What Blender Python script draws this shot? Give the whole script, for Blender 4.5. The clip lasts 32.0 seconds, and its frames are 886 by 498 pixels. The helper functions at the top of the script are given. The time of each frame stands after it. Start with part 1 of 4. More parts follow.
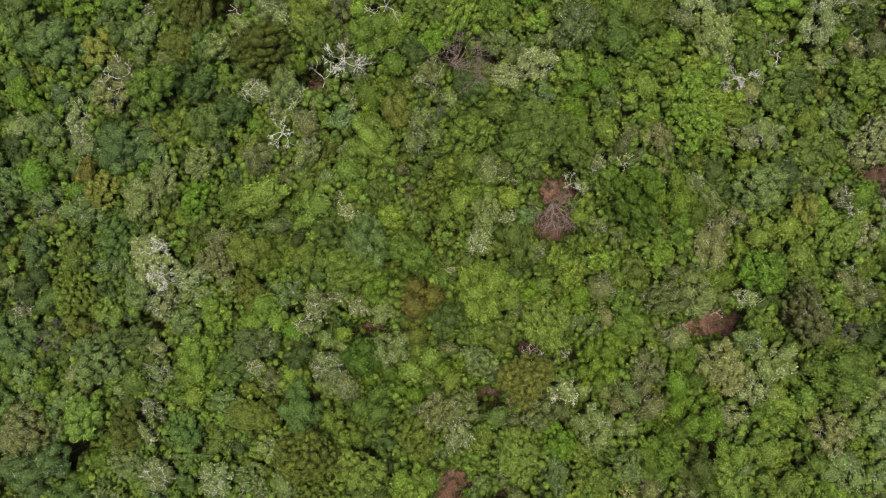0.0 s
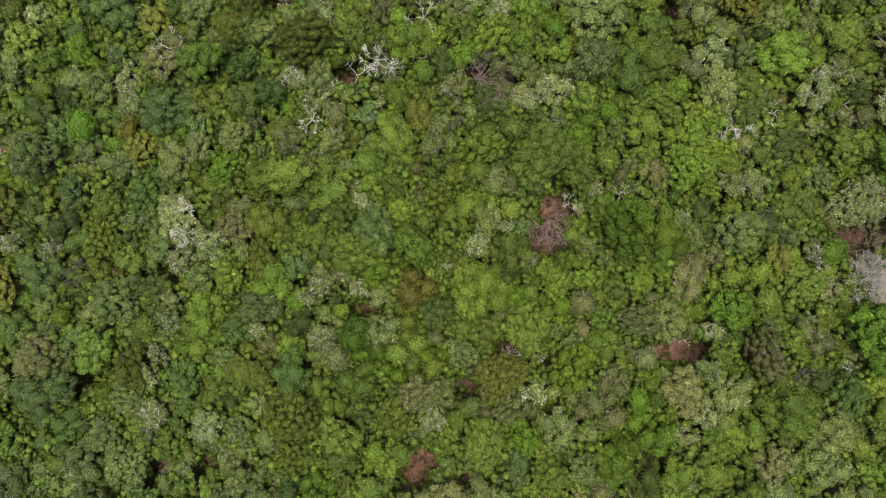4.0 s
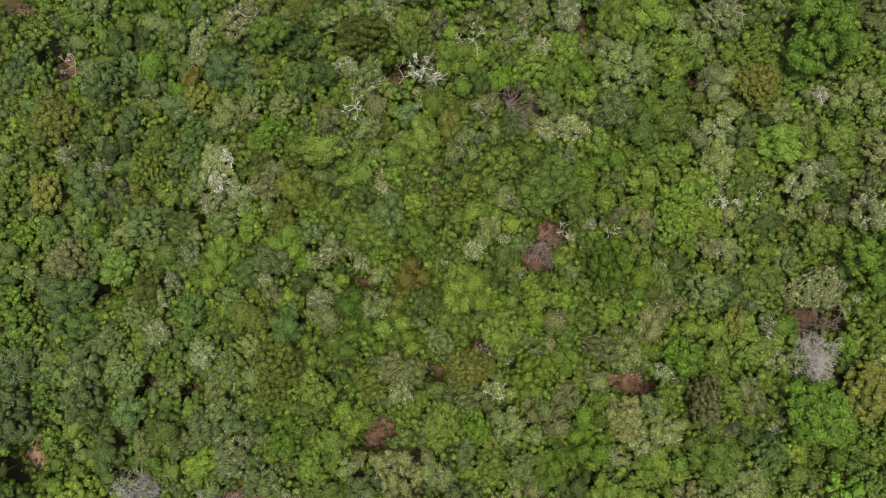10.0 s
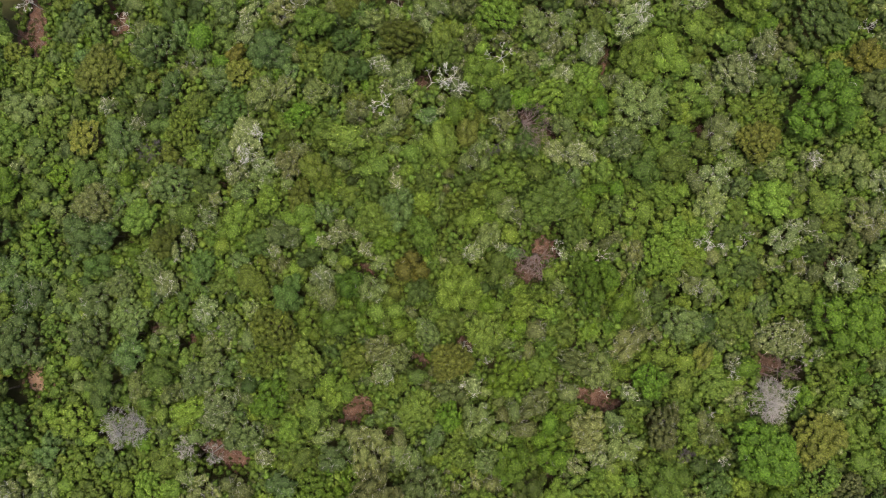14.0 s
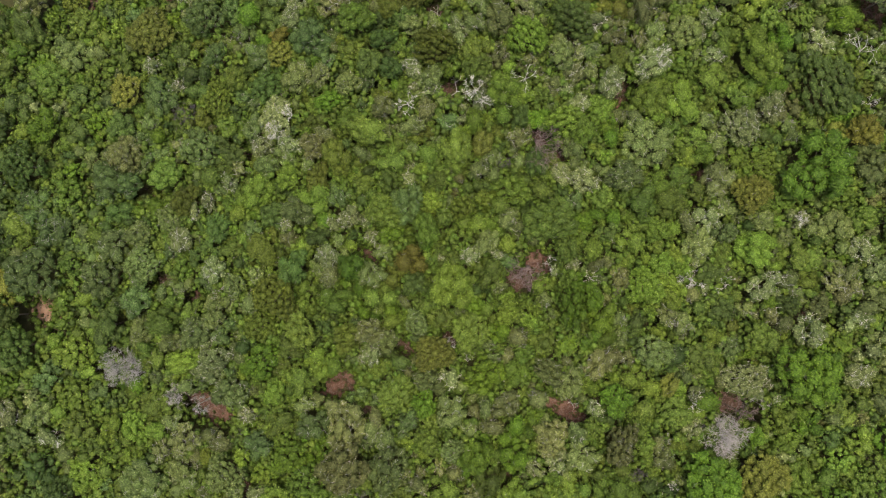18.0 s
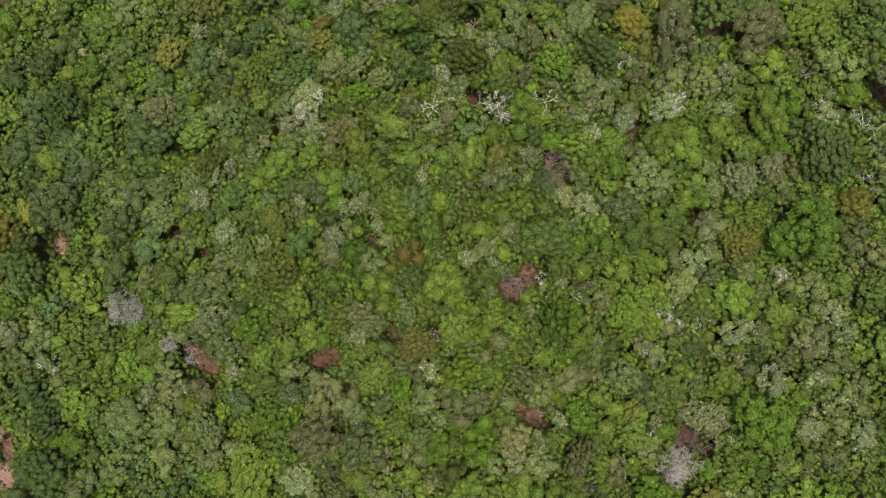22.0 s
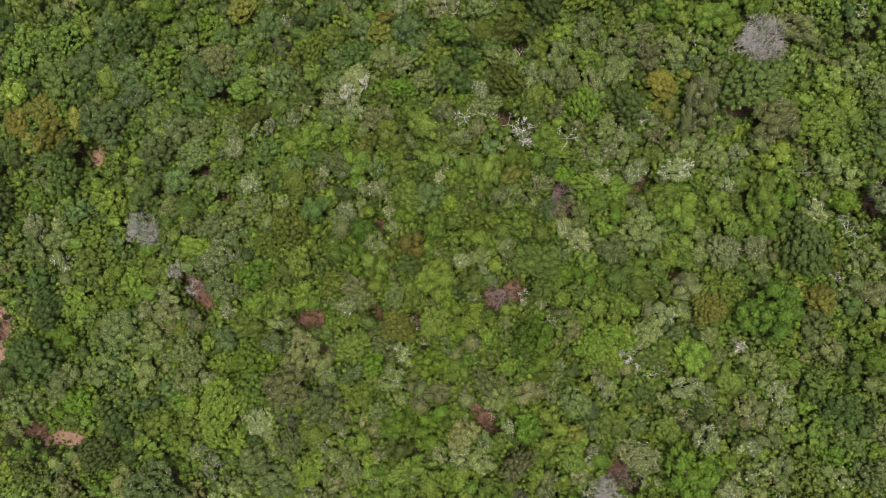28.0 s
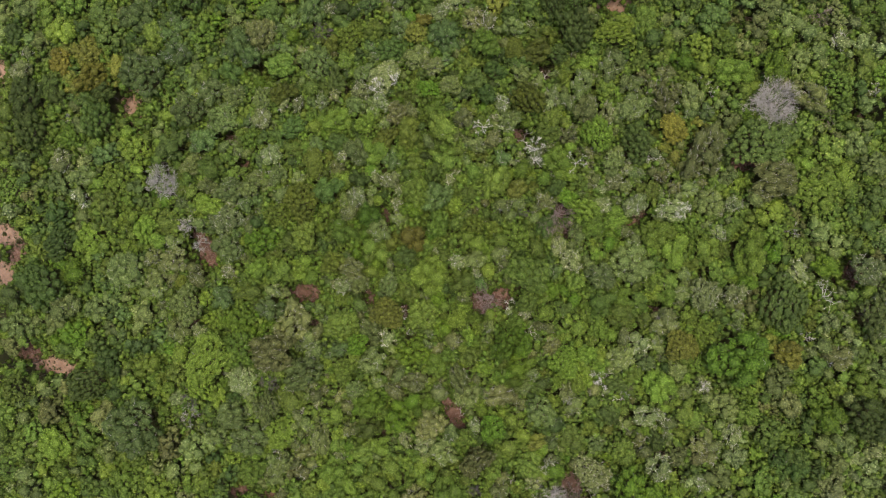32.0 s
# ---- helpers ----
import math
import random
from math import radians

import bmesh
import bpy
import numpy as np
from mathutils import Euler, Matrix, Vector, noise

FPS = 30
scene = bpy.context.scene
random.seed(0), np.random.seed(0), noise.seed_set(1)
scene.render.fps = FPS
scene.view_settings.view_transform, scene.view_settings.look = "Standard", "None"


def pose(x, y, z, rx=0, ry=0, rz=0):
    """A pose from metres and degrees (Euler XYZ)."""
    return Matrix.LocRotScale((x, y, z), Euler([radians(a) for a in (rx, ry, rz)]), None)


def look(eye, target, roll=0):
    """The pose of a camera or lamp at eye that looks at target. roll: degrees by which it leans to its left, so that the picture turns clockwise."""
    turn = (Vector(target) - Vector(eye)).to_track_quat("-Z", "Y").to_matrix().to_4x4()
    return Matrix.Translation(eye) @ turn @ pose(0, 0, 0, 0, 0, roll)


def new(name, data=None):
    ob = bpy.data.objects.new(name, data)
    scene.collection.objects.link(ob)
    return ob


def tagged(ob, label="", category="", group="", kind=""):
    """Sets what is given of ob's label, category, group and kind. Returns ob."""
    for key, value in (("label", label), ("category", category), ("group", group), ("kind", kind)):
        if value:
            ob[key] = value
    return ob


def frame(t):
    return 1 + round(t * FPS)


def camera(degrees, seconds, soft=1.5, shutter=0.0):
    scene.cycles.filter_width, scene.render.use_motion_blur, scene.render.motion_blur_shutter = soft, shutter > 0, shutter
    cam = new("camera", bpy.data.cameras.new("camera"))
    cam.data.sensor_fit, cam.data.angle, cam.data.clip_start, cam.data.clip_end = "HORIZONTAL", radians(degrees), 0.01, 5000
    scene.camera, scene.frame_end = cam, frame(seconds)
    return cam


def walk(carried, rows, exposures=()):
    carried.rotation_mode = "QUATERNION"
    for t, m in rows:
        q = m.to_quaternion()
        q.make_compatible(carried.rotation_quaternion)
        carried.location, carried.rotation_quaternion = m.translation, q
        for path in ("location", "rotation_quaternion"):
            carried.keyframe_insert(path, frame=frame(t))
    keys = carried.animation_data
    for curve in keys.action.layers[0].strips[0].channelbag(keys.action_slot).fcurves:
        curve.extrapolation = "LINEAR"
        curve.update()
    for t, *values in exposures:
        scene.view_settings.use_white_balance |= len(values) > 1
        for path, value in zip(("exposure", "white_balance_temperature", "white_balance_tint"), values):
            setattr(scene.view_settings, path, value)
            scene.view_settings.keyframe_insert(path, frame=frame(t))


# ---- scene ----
cam = camera(73.2, 32.0, 1.1)
PATH = [
    (0, pose(0.000, 0.000, 75.043, -0.212, 0.695, 0.000)),
    (6, pose(0.172, -0.181, 83.897, -0.233, 0.794, 12.421)),
    (9, pose(0.241, -0.199, 88.252, -0.243, 0.844, 18.868)),
    (13, pose(0.316, -0.147, 93.982, -0.256, 0.910, 27.703)),
    (19, pose(0.393, 0.092, 102.417, -0.276, 1.009, 41.118)),
    (23, pose(0.420, 0.360, 107.932, -0.290, 1.075, 50.555)),
    (28, pose(0.427, 0.817, 114.706, -0.307, 1.158, 62.279)),
    (32, pose(0.411, 1.279, 120.028, -0.320, 1.224, 71.924)),
]
walk(cam, PATH, [(0.0, 1.2, 8250, 5), (12.0, 1.2, 8150, 7), (30.3, 1.19, 7880, 9), (32.0, 1.13, 7850, 9)])

# ---- world, sun, exposure ----
SUN_HEIGHT, SUN_TURN = 86.0, 325.0
world = bpy.data.worlds.new("overcast_sky")
scene.world = world
world.use_nodes = True
wn = world.node_tree.nodes
sky = wn.new("ShaderNodeTexSky")
sky.sky_type, sky.sun_disc = "NISHITA", False
sky.sun_elevation, sky.sun_rotation = radians(SUN_HEIGHT), radians(SUN_TURN)
sky.dust_density, sky.air_density, sky.ozone_density = 4.0, 1.0, 0.6
world.node_tree.links.new(sky.outputs["Color"], wn["Background"].inputs["Color"])
wn["Background"].inputs["Strength"].default_value = 0.15
sun_data = bpy.data.lights.new("sun", "SUN")
sun_data.energy, sun_data.angle, sun_data.color = 0.75, radians(24), (1.0, 0.96, 0.9)
sun = new("sun", sun_data)
sun.matrix_world = look(
    (80 * math.sin(radians(SUN_TURN)) * math.cos(radians(SUN_HEIGHT)),
     80 * math.cos(radians(SUN_TURN)) * math.cos(radians(SUN_HEIGHT)),
     60 + 80 * math.sin(radians(SUN_HEIGHT))), (0, 0, 60))

# ---- materials ----


def material(name):
    m = bpy.data.materials.new(name)
    m.use_nodes = True
    return m, m.node_tree.nodes, m.node_tree.links, m.node_tree.nodes["Principled BSDF"]


def ramp(nodes, stops):
    r = nodes.new("ShaderNodeValToRGB")
    while len(r.color_ramp.elements) < len(stops):
        r.color_ramp.elements.new(0.5)
    for e, (at, c) in zip(r.color_ramp.elements, stops):
        e.position, e.color = at, (*c, 1)
    return r


def grain(nodes, links, scale, detail=3.0, rough=0.6):
    """Noise in metres of the world."""
    geo = nodes.new("ShaderNodeNewGeometry")
    n = nodes.new("ShaderNodeTexNoise")
    n.inputs["Scale"].default_value, n.inputs["Detail"].default_value = scale, detail
    n.inputs["Roughness"].default_value = rough
    links.new(geo.outputs["Position"], n.inputs["Vector"])
    return n


def foliage(name, low, high, tip, spread=0.016, joined=False, wispy=0.0):
    """Leaves: every clump and spray takes its own tone between low and high, a few sprays go to tip, and each tree has its own tint.
    wispy: how much the tones of single sprays stand apart."""
    m, nodes, links, bsdf = material(name)

    def between(value, low_out, high_out, low_in=0.0, high_in=1.0):
        r = nodes.new("ShaderNodeMapRange")
        r.inputs["From Min"].default_value, r.inputs["From Max"].default_value = low_in, high_in
        r.inputs["To Min"].default_value, r.inputs["To Max"].default_value = low_out, high_out
        links.new(value, r.inputs["Value"])
        return r.outputs["Result"]

    def math_node(operation, x, y=None):
        n = nodes.new("ShaderNodeMath")
        n.operation = operation
        links.new(x, n.inputs[0])
        if isinstance(y, float):
            n.inputs[1].default_value = y
        elif y is not None:
            links.new(y, n.inputs[1])
        return n.outputs[0]

    geo = nodes.new("ShaderNodeNewGeometry")
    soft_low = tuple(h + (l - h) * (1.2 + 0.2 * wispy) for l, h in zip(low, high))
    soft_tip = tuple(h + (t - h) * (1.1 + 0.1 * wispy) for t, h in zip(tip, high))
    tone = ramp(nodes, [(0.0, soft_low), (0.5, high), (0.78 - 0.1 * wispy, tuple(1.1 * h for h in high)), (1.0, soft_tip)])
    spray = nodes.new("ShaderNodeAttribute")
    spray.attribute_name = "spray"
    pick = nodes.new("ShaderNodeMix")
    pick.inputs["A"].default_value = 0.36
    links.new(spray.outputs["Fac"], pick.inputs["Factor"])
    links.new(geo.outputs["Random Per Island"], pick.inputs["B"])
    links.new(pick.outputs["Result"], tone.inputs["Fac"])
    if joined:
        own = nodes.new("ShaderNodeAttribute")
        own.attribute_name = "tree_tone"
        own_out = own.outputs["Fac"]
    else:
        own = nodes.new("ShaderNodeObjectInfo")
        own_out = own.outputs["Random"]
    hue = between(own_out, 0.5 - spread, 0.5 + spread * 0.6)
    value = between(math_node("FRACT", math_node("MULTIPLY", own_out, 7.31)), 0.7, 1.34)
    clump = nodes.new("ShaderNodeAttribute")
    clump.attribute_name = "clump_tone"
    patch = math_node("MULTIPLY", between(clump.outputs["Fac"], 0.87, 1.16), between(grain(nodes, links, 0.5, 2.0).outputs["Fac"], 0.88, 1.12, 0.3, 0.7))
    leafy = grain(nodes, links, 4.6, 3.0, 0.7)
    # shade between leaves and highlights on them, put into the colour along the bump
    shade_flecks = between(leafy.outputs["Fac"], 0.42, 1.62, 0.32, 0.68)
    hsv = nodes.new("ShaderNodeHueSaturation")
    links.new(hue, hsv.inputs["Hue"])
    links.new(math_node("MULTIPLY", math_node("MULTIPLY", value, patch), shade_flecks), hsv.inputs["Value"])
    links.new(tone.outputs["Color"], hsv.inputs["Color"])
    links.new(hsv.outputs["Color"], bsdf.inputs["Base Color"])
    bsdf.inputs["Roughness"].default_value = 0.62
    bsdf.inputs["Specular IOR Level"].default_value = 0.25
    bump = nodes.new("ShaderNodeBump")
    bump.inputs["Strength"].default_value, bump.inputs["Distance"].default_value = 0.6, 0.16
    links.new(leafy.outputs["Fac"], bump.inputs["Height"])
    links.new(bump.outputs["Normal"], bsdf.inputs["Normal"])
    thin = nodes.new("ShaderNodeBsdfTranslucent")
    links.new(hsv.outputs["Color"], thin.inputs["Color"])
    mix = nodes.new("ShaderNodeMixShader")
    mix.inputs["Fac"].default_value = 0.16
    links.new(bsdf.outputs["BSDF"], mix.inputs[1])
    links.new(thin.outputs["BSDF"], mix.inputs[2])
    links.new(mix.outputs["Shader"], nodes["Material Output"].inputs["Surface"])
    return m


def bark(name, low, high, scale=3.0):
    m, nodes, links, bsdf = material(name)
    n = grain(nodes, links, scale, 4.0, 0.7)
    tone = ramp(nodes, [(0.3, low), (0.7, high)])
    links.new(n.outputs["Fac"], tone.inputs["Fac"])
    own = nodes.new("ShaderNodeObjectInfo")
    value = nodes.new("ShaderNodeMapRange")
    value.inputs["To Min"].default_value, value.inputs["To Max"].default_value = 0.8, 1.15
    links.new(own.outputs["Random"], value.inputs["Value"])
    hsv = nodes.new("ShaderNodeHueSaturation")
    links.new(value.outputs["Result"], hsv.inputs["Value"])
    links.new(tone.outputs["Color"], hsv.inputs["Color"])
    links.new(hsv.outputs["Color"], bsdf.inputs["Base Color"])
    bsdf.inputs["Roughness"].default_value = 0.85
    bump = nodes.new("ShaderNodeBump")
    bump.inputs["Strength"].default_value, bump.inputs["Distance"].default_value = 0.4, 0.03
    links.new(n.outputs["Fac"], bump.inputs["Height"])
    links.new(bump.outputs["Normal"], bsdf.inputs["Normal"])
    return m


def earth(name, stops, broad=0.35, fine=5.0):
    """Ground: a broad pattern of tones, broken by fine litter."""
    m, nodes, links, bsdf = material(name)
    a, b = grain(nodes, links, broad, 4.0, 0.6), grain(nodes, links, fine, 5.0, 0.75)
    mix = nodes.new("ShaderNodeMix")
    mix.inputs["Factor"].default_value = 0.45
    links.new(a.outputs["Fac"], mix.inputs["A"])
    links.new(b.outputs["Fac"], mix.inputs["B"])
    tone = ramp(nodes, stops)
    links.new(mix.outputs["Result"], tone.inputs["Fac"])
    links.new(tone.outputs["Color"], bsdf.inputs["Base Color"])
    bsdf.inputs["Roughness"].default_value = 0.95
    bsdf.inputs["Specular IOR Level"].default_value = 0.1
    bump = nodes.new("ShaderNodeBump")
    bump.inputs["Strength"].default_value, bump.inputs["Distance"].default_value = 0.7, 0.08
    links.new(b.outputs["Fac"], bump.inputs["Height"])
    links.new(bump.outputs["Normal"], bsdf.inputs["Normal"])
    return m


# kind: low, high and tip tones; clump radius, spacing, leaf length, sprays per clump, dome, lift of clumps, twigs
KINDS = {
    "green": dict(name="broadleaf_tree", tones=((0.0434, 0.0769, 0.0122), (0.075, 0.128, 0.02), (0.135, 0.185, 0.045)), clump=0.66, leaf=0.30, sprays=84, dome=0.42, rough=0.28, twigs=0,
                  label="broadleaf tree with a lumpy mid-green crown in the closed canopy"),
    "dark": dict(name="dark_green_tree", tones=((0.026, 0.05, 0.011), (0.043, 0.081, 0.017), (0.078, 0.12, 0.034)), clump=0.60, leaf=0.27, sprays=80, dome=0.42, rough=0.22, twigs=0,
                 label="broadleaf tree with a dense dark green cauliflower crown"),
    "lime": dict(name="yellow_green_tree", tones=((0.058, 0.096, 0.0115), (0.087, 0.15, 0.0195), (0.162, 0.234, 0.05)), clump=0.62, leaf=0.30, sprays=84, dome=0.38, rough=0.26, twigs=0,
                 label="broadleaf tree with a yellow-green crown of fresh leaves"),
    "bright": dict(name="bright_green_tree", tones=((0.036, 0.078, 0.006), (0.06, 0.124, 0.0095), (0.108, 0.182, 0.022)), clump=0.6, leaf=0.30, sprays=84, dome=0.36, rough=0.24, twigs=0,
                   label="leafy tree with a saturated bright green crown"),
    "grey": dict(name="grey_green_tree", tones=((0.054, 0.082, 0.023), (0.088, 0.131, 0.037), (0.168, 0.212, 0.088)), clump=0.6, leaf=0.28, sprays=84, dome=0.4, rough=0.26, twigs=5,
                 label="tree with a grey-green crown and some pale twigs showing"),
    "silver": dict(name="silvery_tree", tones=((0.064, 0.092, 0.032), (0.116, 0.158, 0.055), (0.25, 0.29, 0.155)), clump=0.55, leaf=0.30, sprays=74, dome=0.4, rough=0.3, twigs=16,
                   label="tree with a pale silvery green crown hung with lichen"),
    "olive": dict(name="fine_leaved_tree", tones=((0.037, 0.0556, 0.007), (0.0616, 0.0896, 0.0119), (0.1012, 0.1326, 0.0238)), clump=0.56, leaf=0.24, sprays=96, dome=0.38, rough=0.2, twigs=0,
                  label="tree with a fine-leaved olive green crown"),
    "velvet": dict(name="smooth_crowned_tree", tones=((0.036, 0.05, 0.007), (0.056, 0.079, 0.011), (0.085, 0.11, 0.02)), clump=0.56, leaf=0.22, sprays=110, dome=0.4, rough=0.04, twigs=0,
                   label="tree with a smooth rounded velvety olive crown"),
    "brown": dict(name="half_bare_tree", tones=((0.06, 0.075, 0.0235), (0.096, 0.121, 0.038), (0.175, 0.192, 0.088)), clump=0.55, leaf=0.26, sprays=66, dome=0.4, rough=0.3, twigs=12,
                  label="half-bare tree with thin brownish green leaves and grey twigs"),
    "orange": dict(name="rusty_crowned_tree", tones=((0.058, 0.064, 0.01), (0.112, 0.114, 0.0175), (0.17, 0.16, 0.036)), clump=0.56, leaf=0.24, sprays=96, dome=0.34, rough=0.18, twigs=0,
                   label="tree with an orange-brown flat crown among green ones"),
    "yellow": dict(name="yellowish_tree", tones=((0.074, 0.09, 0.016), (0.124, 0.15, 0.026), (0.195, 0.215, 0.058)), clump=0.56, leaf=0.25, sprays=92, dome=0.38, rough=0.2, twigs=0,
                   label="tree with a dense yellowish olive crown"),
    "teal": dict(name="bluish_green_tree", tones=((0.0358, 0.0671, 0.0207), (0.0622, 0.11, 0.0333), (0.113, 0.167, 0.071)), clump=0.58, leaf=0.27, sprays=80, dome=0.4, rough=0.26, twigs=4,
                 label="tree with a dull bluish green crown of small leaves"),
}
for kind, share in dict(bright=0.2, lime=0.12, dark=0.1, teal=0.2, olive=0.12).items():   # the kinds lie near one another in tone
    KINDS[kind]["tones"] = tuple(tuple(a + (b - a) * share for a, b in zip(own, mean)) for own, mean in zip(KINDS[kind]["tones"], KINDS["green"]["tones"]))
WISPY = dict(silver=0.6, grey=0.4, brown=0.5, teal=0.3, velvet=-0.6)
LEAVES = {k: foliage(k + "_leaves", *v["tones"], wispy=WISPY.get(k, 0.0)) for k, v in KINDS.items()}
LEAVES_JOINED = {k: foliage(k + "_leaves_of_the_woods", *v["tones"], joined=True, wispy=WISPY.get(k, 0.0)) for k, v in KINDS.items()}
BARK = bark("grey_brown_bark", (0.07, 0.055, 0.042), (0.19, 0.165, 0.135))
PALE_WOOD = bark("bleached_dead_wood", (0.35, 0.343, 0.335), (0.59, 0.583, 0.57), 2.0)
GREY_WOOD = bark("weathered_grey_twigs", (0.20, 0.198, 0.2), (0.38, 0.376, 0.378), 2.0)
ASH_WOOD = bark("ash_grey_dead_wood", (0.25, 0.236, 0.232), (0.43, 0.412, 0.406), 2.0)
MAUVE_WOOD = bark("dead_brown_grey_wood", (0.09, 0.062, 0.06), (0.25, 0.195, 0.19), 2.0)
DARK_WOOD = bark("dark_slate_dead_wood", (0.05, 0.045, 0.048), (0.12, 0.11, 0.115), 2.0)
LITTER = earth("forest_floor_litter", [(0.3, (0.022, 0.024, 0.011)), (0.48, (0.042, 0.046, 0.019)), (0.6, (0.062, 0.056, 0.03)), (0.75, (0.04, 0.062, 0.018))])
RED_EARTH = earth("bare_red_earth", [(0.36, (0.045, 0.026, 0.02)), (0.5, (0.1, 0.057, 0.045)), (0.64, (0.2, 0.128, 0.104))], 0.8, 4.5)
DARK_EARTH = earth("dark_red_earth", [(0.3, (0.042, 0.028, 0.022)), (0.5, (0.082, 0.052, 0.042)), (0.7, (0.14, 0.092, 0.074))], 0.8, 6.0)
PALE_EARTH = earth("pale_pink_sandy_earth", [(0.3, (0.15, 0.09, 0.065)), (0.5, (0.235, 0.155, 0.118)), (0.7, (0.33, 0.24, 0.19))], 0.8, 6.0)

# ---- shapes ----
rng = np.random.default_rng(7)


def mesh_of(name, verts, faces, mats, index=None, smooth=False):
    """A mesh of triangles from arrays."""
    me = bpy.data.meshes.new(name)
    n, f = len(verts), len(faces)
    me.vertices.add(n)
    me.vertices.foreach_set("co", np.asarray(verts, np.float32).ravel())
    me.loops.add(3 * f)
    me.loops.foreach_set("vertex_index", np.asarray(faces, np.int32).ravel())
    me.polygons.add(f)
    me.polygons.foreach_set("loop_start", np.arange(0, 3 * f, 3, dtype=np.int32))
    for m in mats:
        me.materials.append(m)
    if index is not None:
        me.polygons.foreach_set("material_index", np.asarray(index, np.int32))
    me.update(calc_edges=True)
    if smooth:
        me.polygons.foreach_set("use_smooth", np.ones(f, bool))
    return me


def set_tones(me, tones):
    """Marks which points belong to sprays, and gives every clump its own tone."""
    for name, values in zip(("spray", "clump_tone"), tones):
        me.attributes.new(name, "FLOAT", "POINT").data.foreach_set("value", np.ascontiguousarray(values, np.float32))


def join(pieces):
    """One pair of arrays out of several (verts, faces)."""
    at, vs, fs = 0, [], []
    for v, f in pieces:
        vs.append(v)
        fs.append(f + at)
        at += len(v)
    return np.concatenate(vs), np.concatenate(fs)


def unit(a):
    return a / np.maximum(np.linalg.norm(a, axis=-1, keepdims=True), 1e-9)


def core(c, r, sides=5, flat=1.0):
    """The dark inner mass of a clump of leaves: an uneven closed lens."""
    v = [c + (0, 0, 0.7 * r * flat)]
    turn = rng.uniform(0, 7)
    for ring, (rr, z) in enumerate(((0.62, 0.4), (0.84, -0.3))):
        for i in range(sides):
            a = turn + (i + 0.5 * ring) * 2 * math.pi / sides
            k = rr * r * rng.uniform(0.85, 1.12)
            v.append(c + (k * math.cos(a), k * math.sin(a), z * r * flat))
    v.append(c + (0, 0, -0.55 * r))
    f = []
    for i in range(sides):
        j = (i + 1) % sides
        f += [(0, 1 + i, 1 + j), (1 + i, 1 + sides + i, 1 + j), (1 + j, 1 + sides + i, 1 + sides + j),
              (1 + sides + i, 2 * sides + 1, 1 + sides + j)]
    return np.array(v), np.array(f)


def puff(c, r, flat=1.0, sides=8, rings=((0.5, 0.88), (0.86, 0.5), (1.0, 0.0), (0.85, -0.7))):
    """One rounded clump of a crown: an uneven dome with a scalloped rim, open below."""
    turn, wave, lobes, v = rng.uniform(0, 6.283), rng.uniform(0, 6.283), rng.integers(3, 6), [c + (0, 0, r * flat)]
    for n, (q, z) in enumerate(rings):
        a = turn + (np.arange(sides) + 0.5 * (n % 2)) * 2 * math.pi / sides
        k = q * r * (1 + q * 0.24 * np.cos(lobes * a + wave) + rng.normal(size=sides) * 0.13)
        v += list(np.stack([c[0] + k * np.cos(a), c[1] + k * np.sin(a), c[2] + (z + rng.normal(size=sides) * 0.12) * r * flat], 1))
    i = np.arange(sides)
    j = (i + 1) % sides
    f = [np.stack([0 * i, 1 + i, 1 + j], 1)]
    for n in range(len(rings) - 1):
        p, q = 1 + n * sides, 1 + (n + 1) * sides
        if n % 2 == 0:
            f += [np.stack([p + i, q + i, p + j], 1), np.stack([p + j, q + i, q + j], 1)]
        else:
            f += [np.stack([p + i, q + i, q + j], 1), np.stack([p + i, q + j, p + j], 1)]
    return np.array(v), np.concatenate(f)


def sprays(c, r, n, leaf, flat=1.0):
    """Sprays of leaves over one clump, one pointed blade each."""
    d = unit(rng.normal(size=(n, 3)) * (1, 1, 0.85) + (0, 0, 0.45))
    d[:, 2] = np.where(d[:, 2] < -0.3, -d[:, 2], d[:, 2])
    p = c + d * r * rng.uniform(0.8, 1.14, (n, 1)) * (1, 1, 0.95 * flat)
    normal = unit(d * (flat, flat, 1) + rng.normal(size=(n, 3)) * 0.5 + (0, 0, 0.2))
    along = unit(np.cross(normal, rng.normal(size=(n, 3))))
    across = np.cross(normal, along)
    l = leaf * rng.uniform(0.6, 1.15, (n, 1))
    w = l * rng.uniform(0.3, 0.52, (n, 1))
    v = np.stack([p - along * l * 0.5 - across * w, p - along * l * 0.45 + across * w, p + along * l * 0.62], 1).reshape(-1, 3)
    return v, np.arange(3 * n).reshape(-1, 3)


def tube(a, b, ra, rb, sides=4):
    """A tapered length of branch between two places."""
    a, b = np.asarray(a, float), np.asarray(b, float)
    t = unit(b - a)
    s = unit(np.cross(t, (0.31, 0.52, 0.8)))
    u = np.cross(t, s)
    ang = np.arange(sides) * 2 * math.pi / sides
    ring = np.cos(ang)[:, None] * s + np.sin(ang)[:, None] * u
    v = np.concatenate([a + ring * ra, b + ring * rb])
    f = []
    for i in range(sides):
        j = (i + 1) % sides
        f += [(i, j, sides + j), (i, sides + j, sides + i)]
    return v, np.array(f)


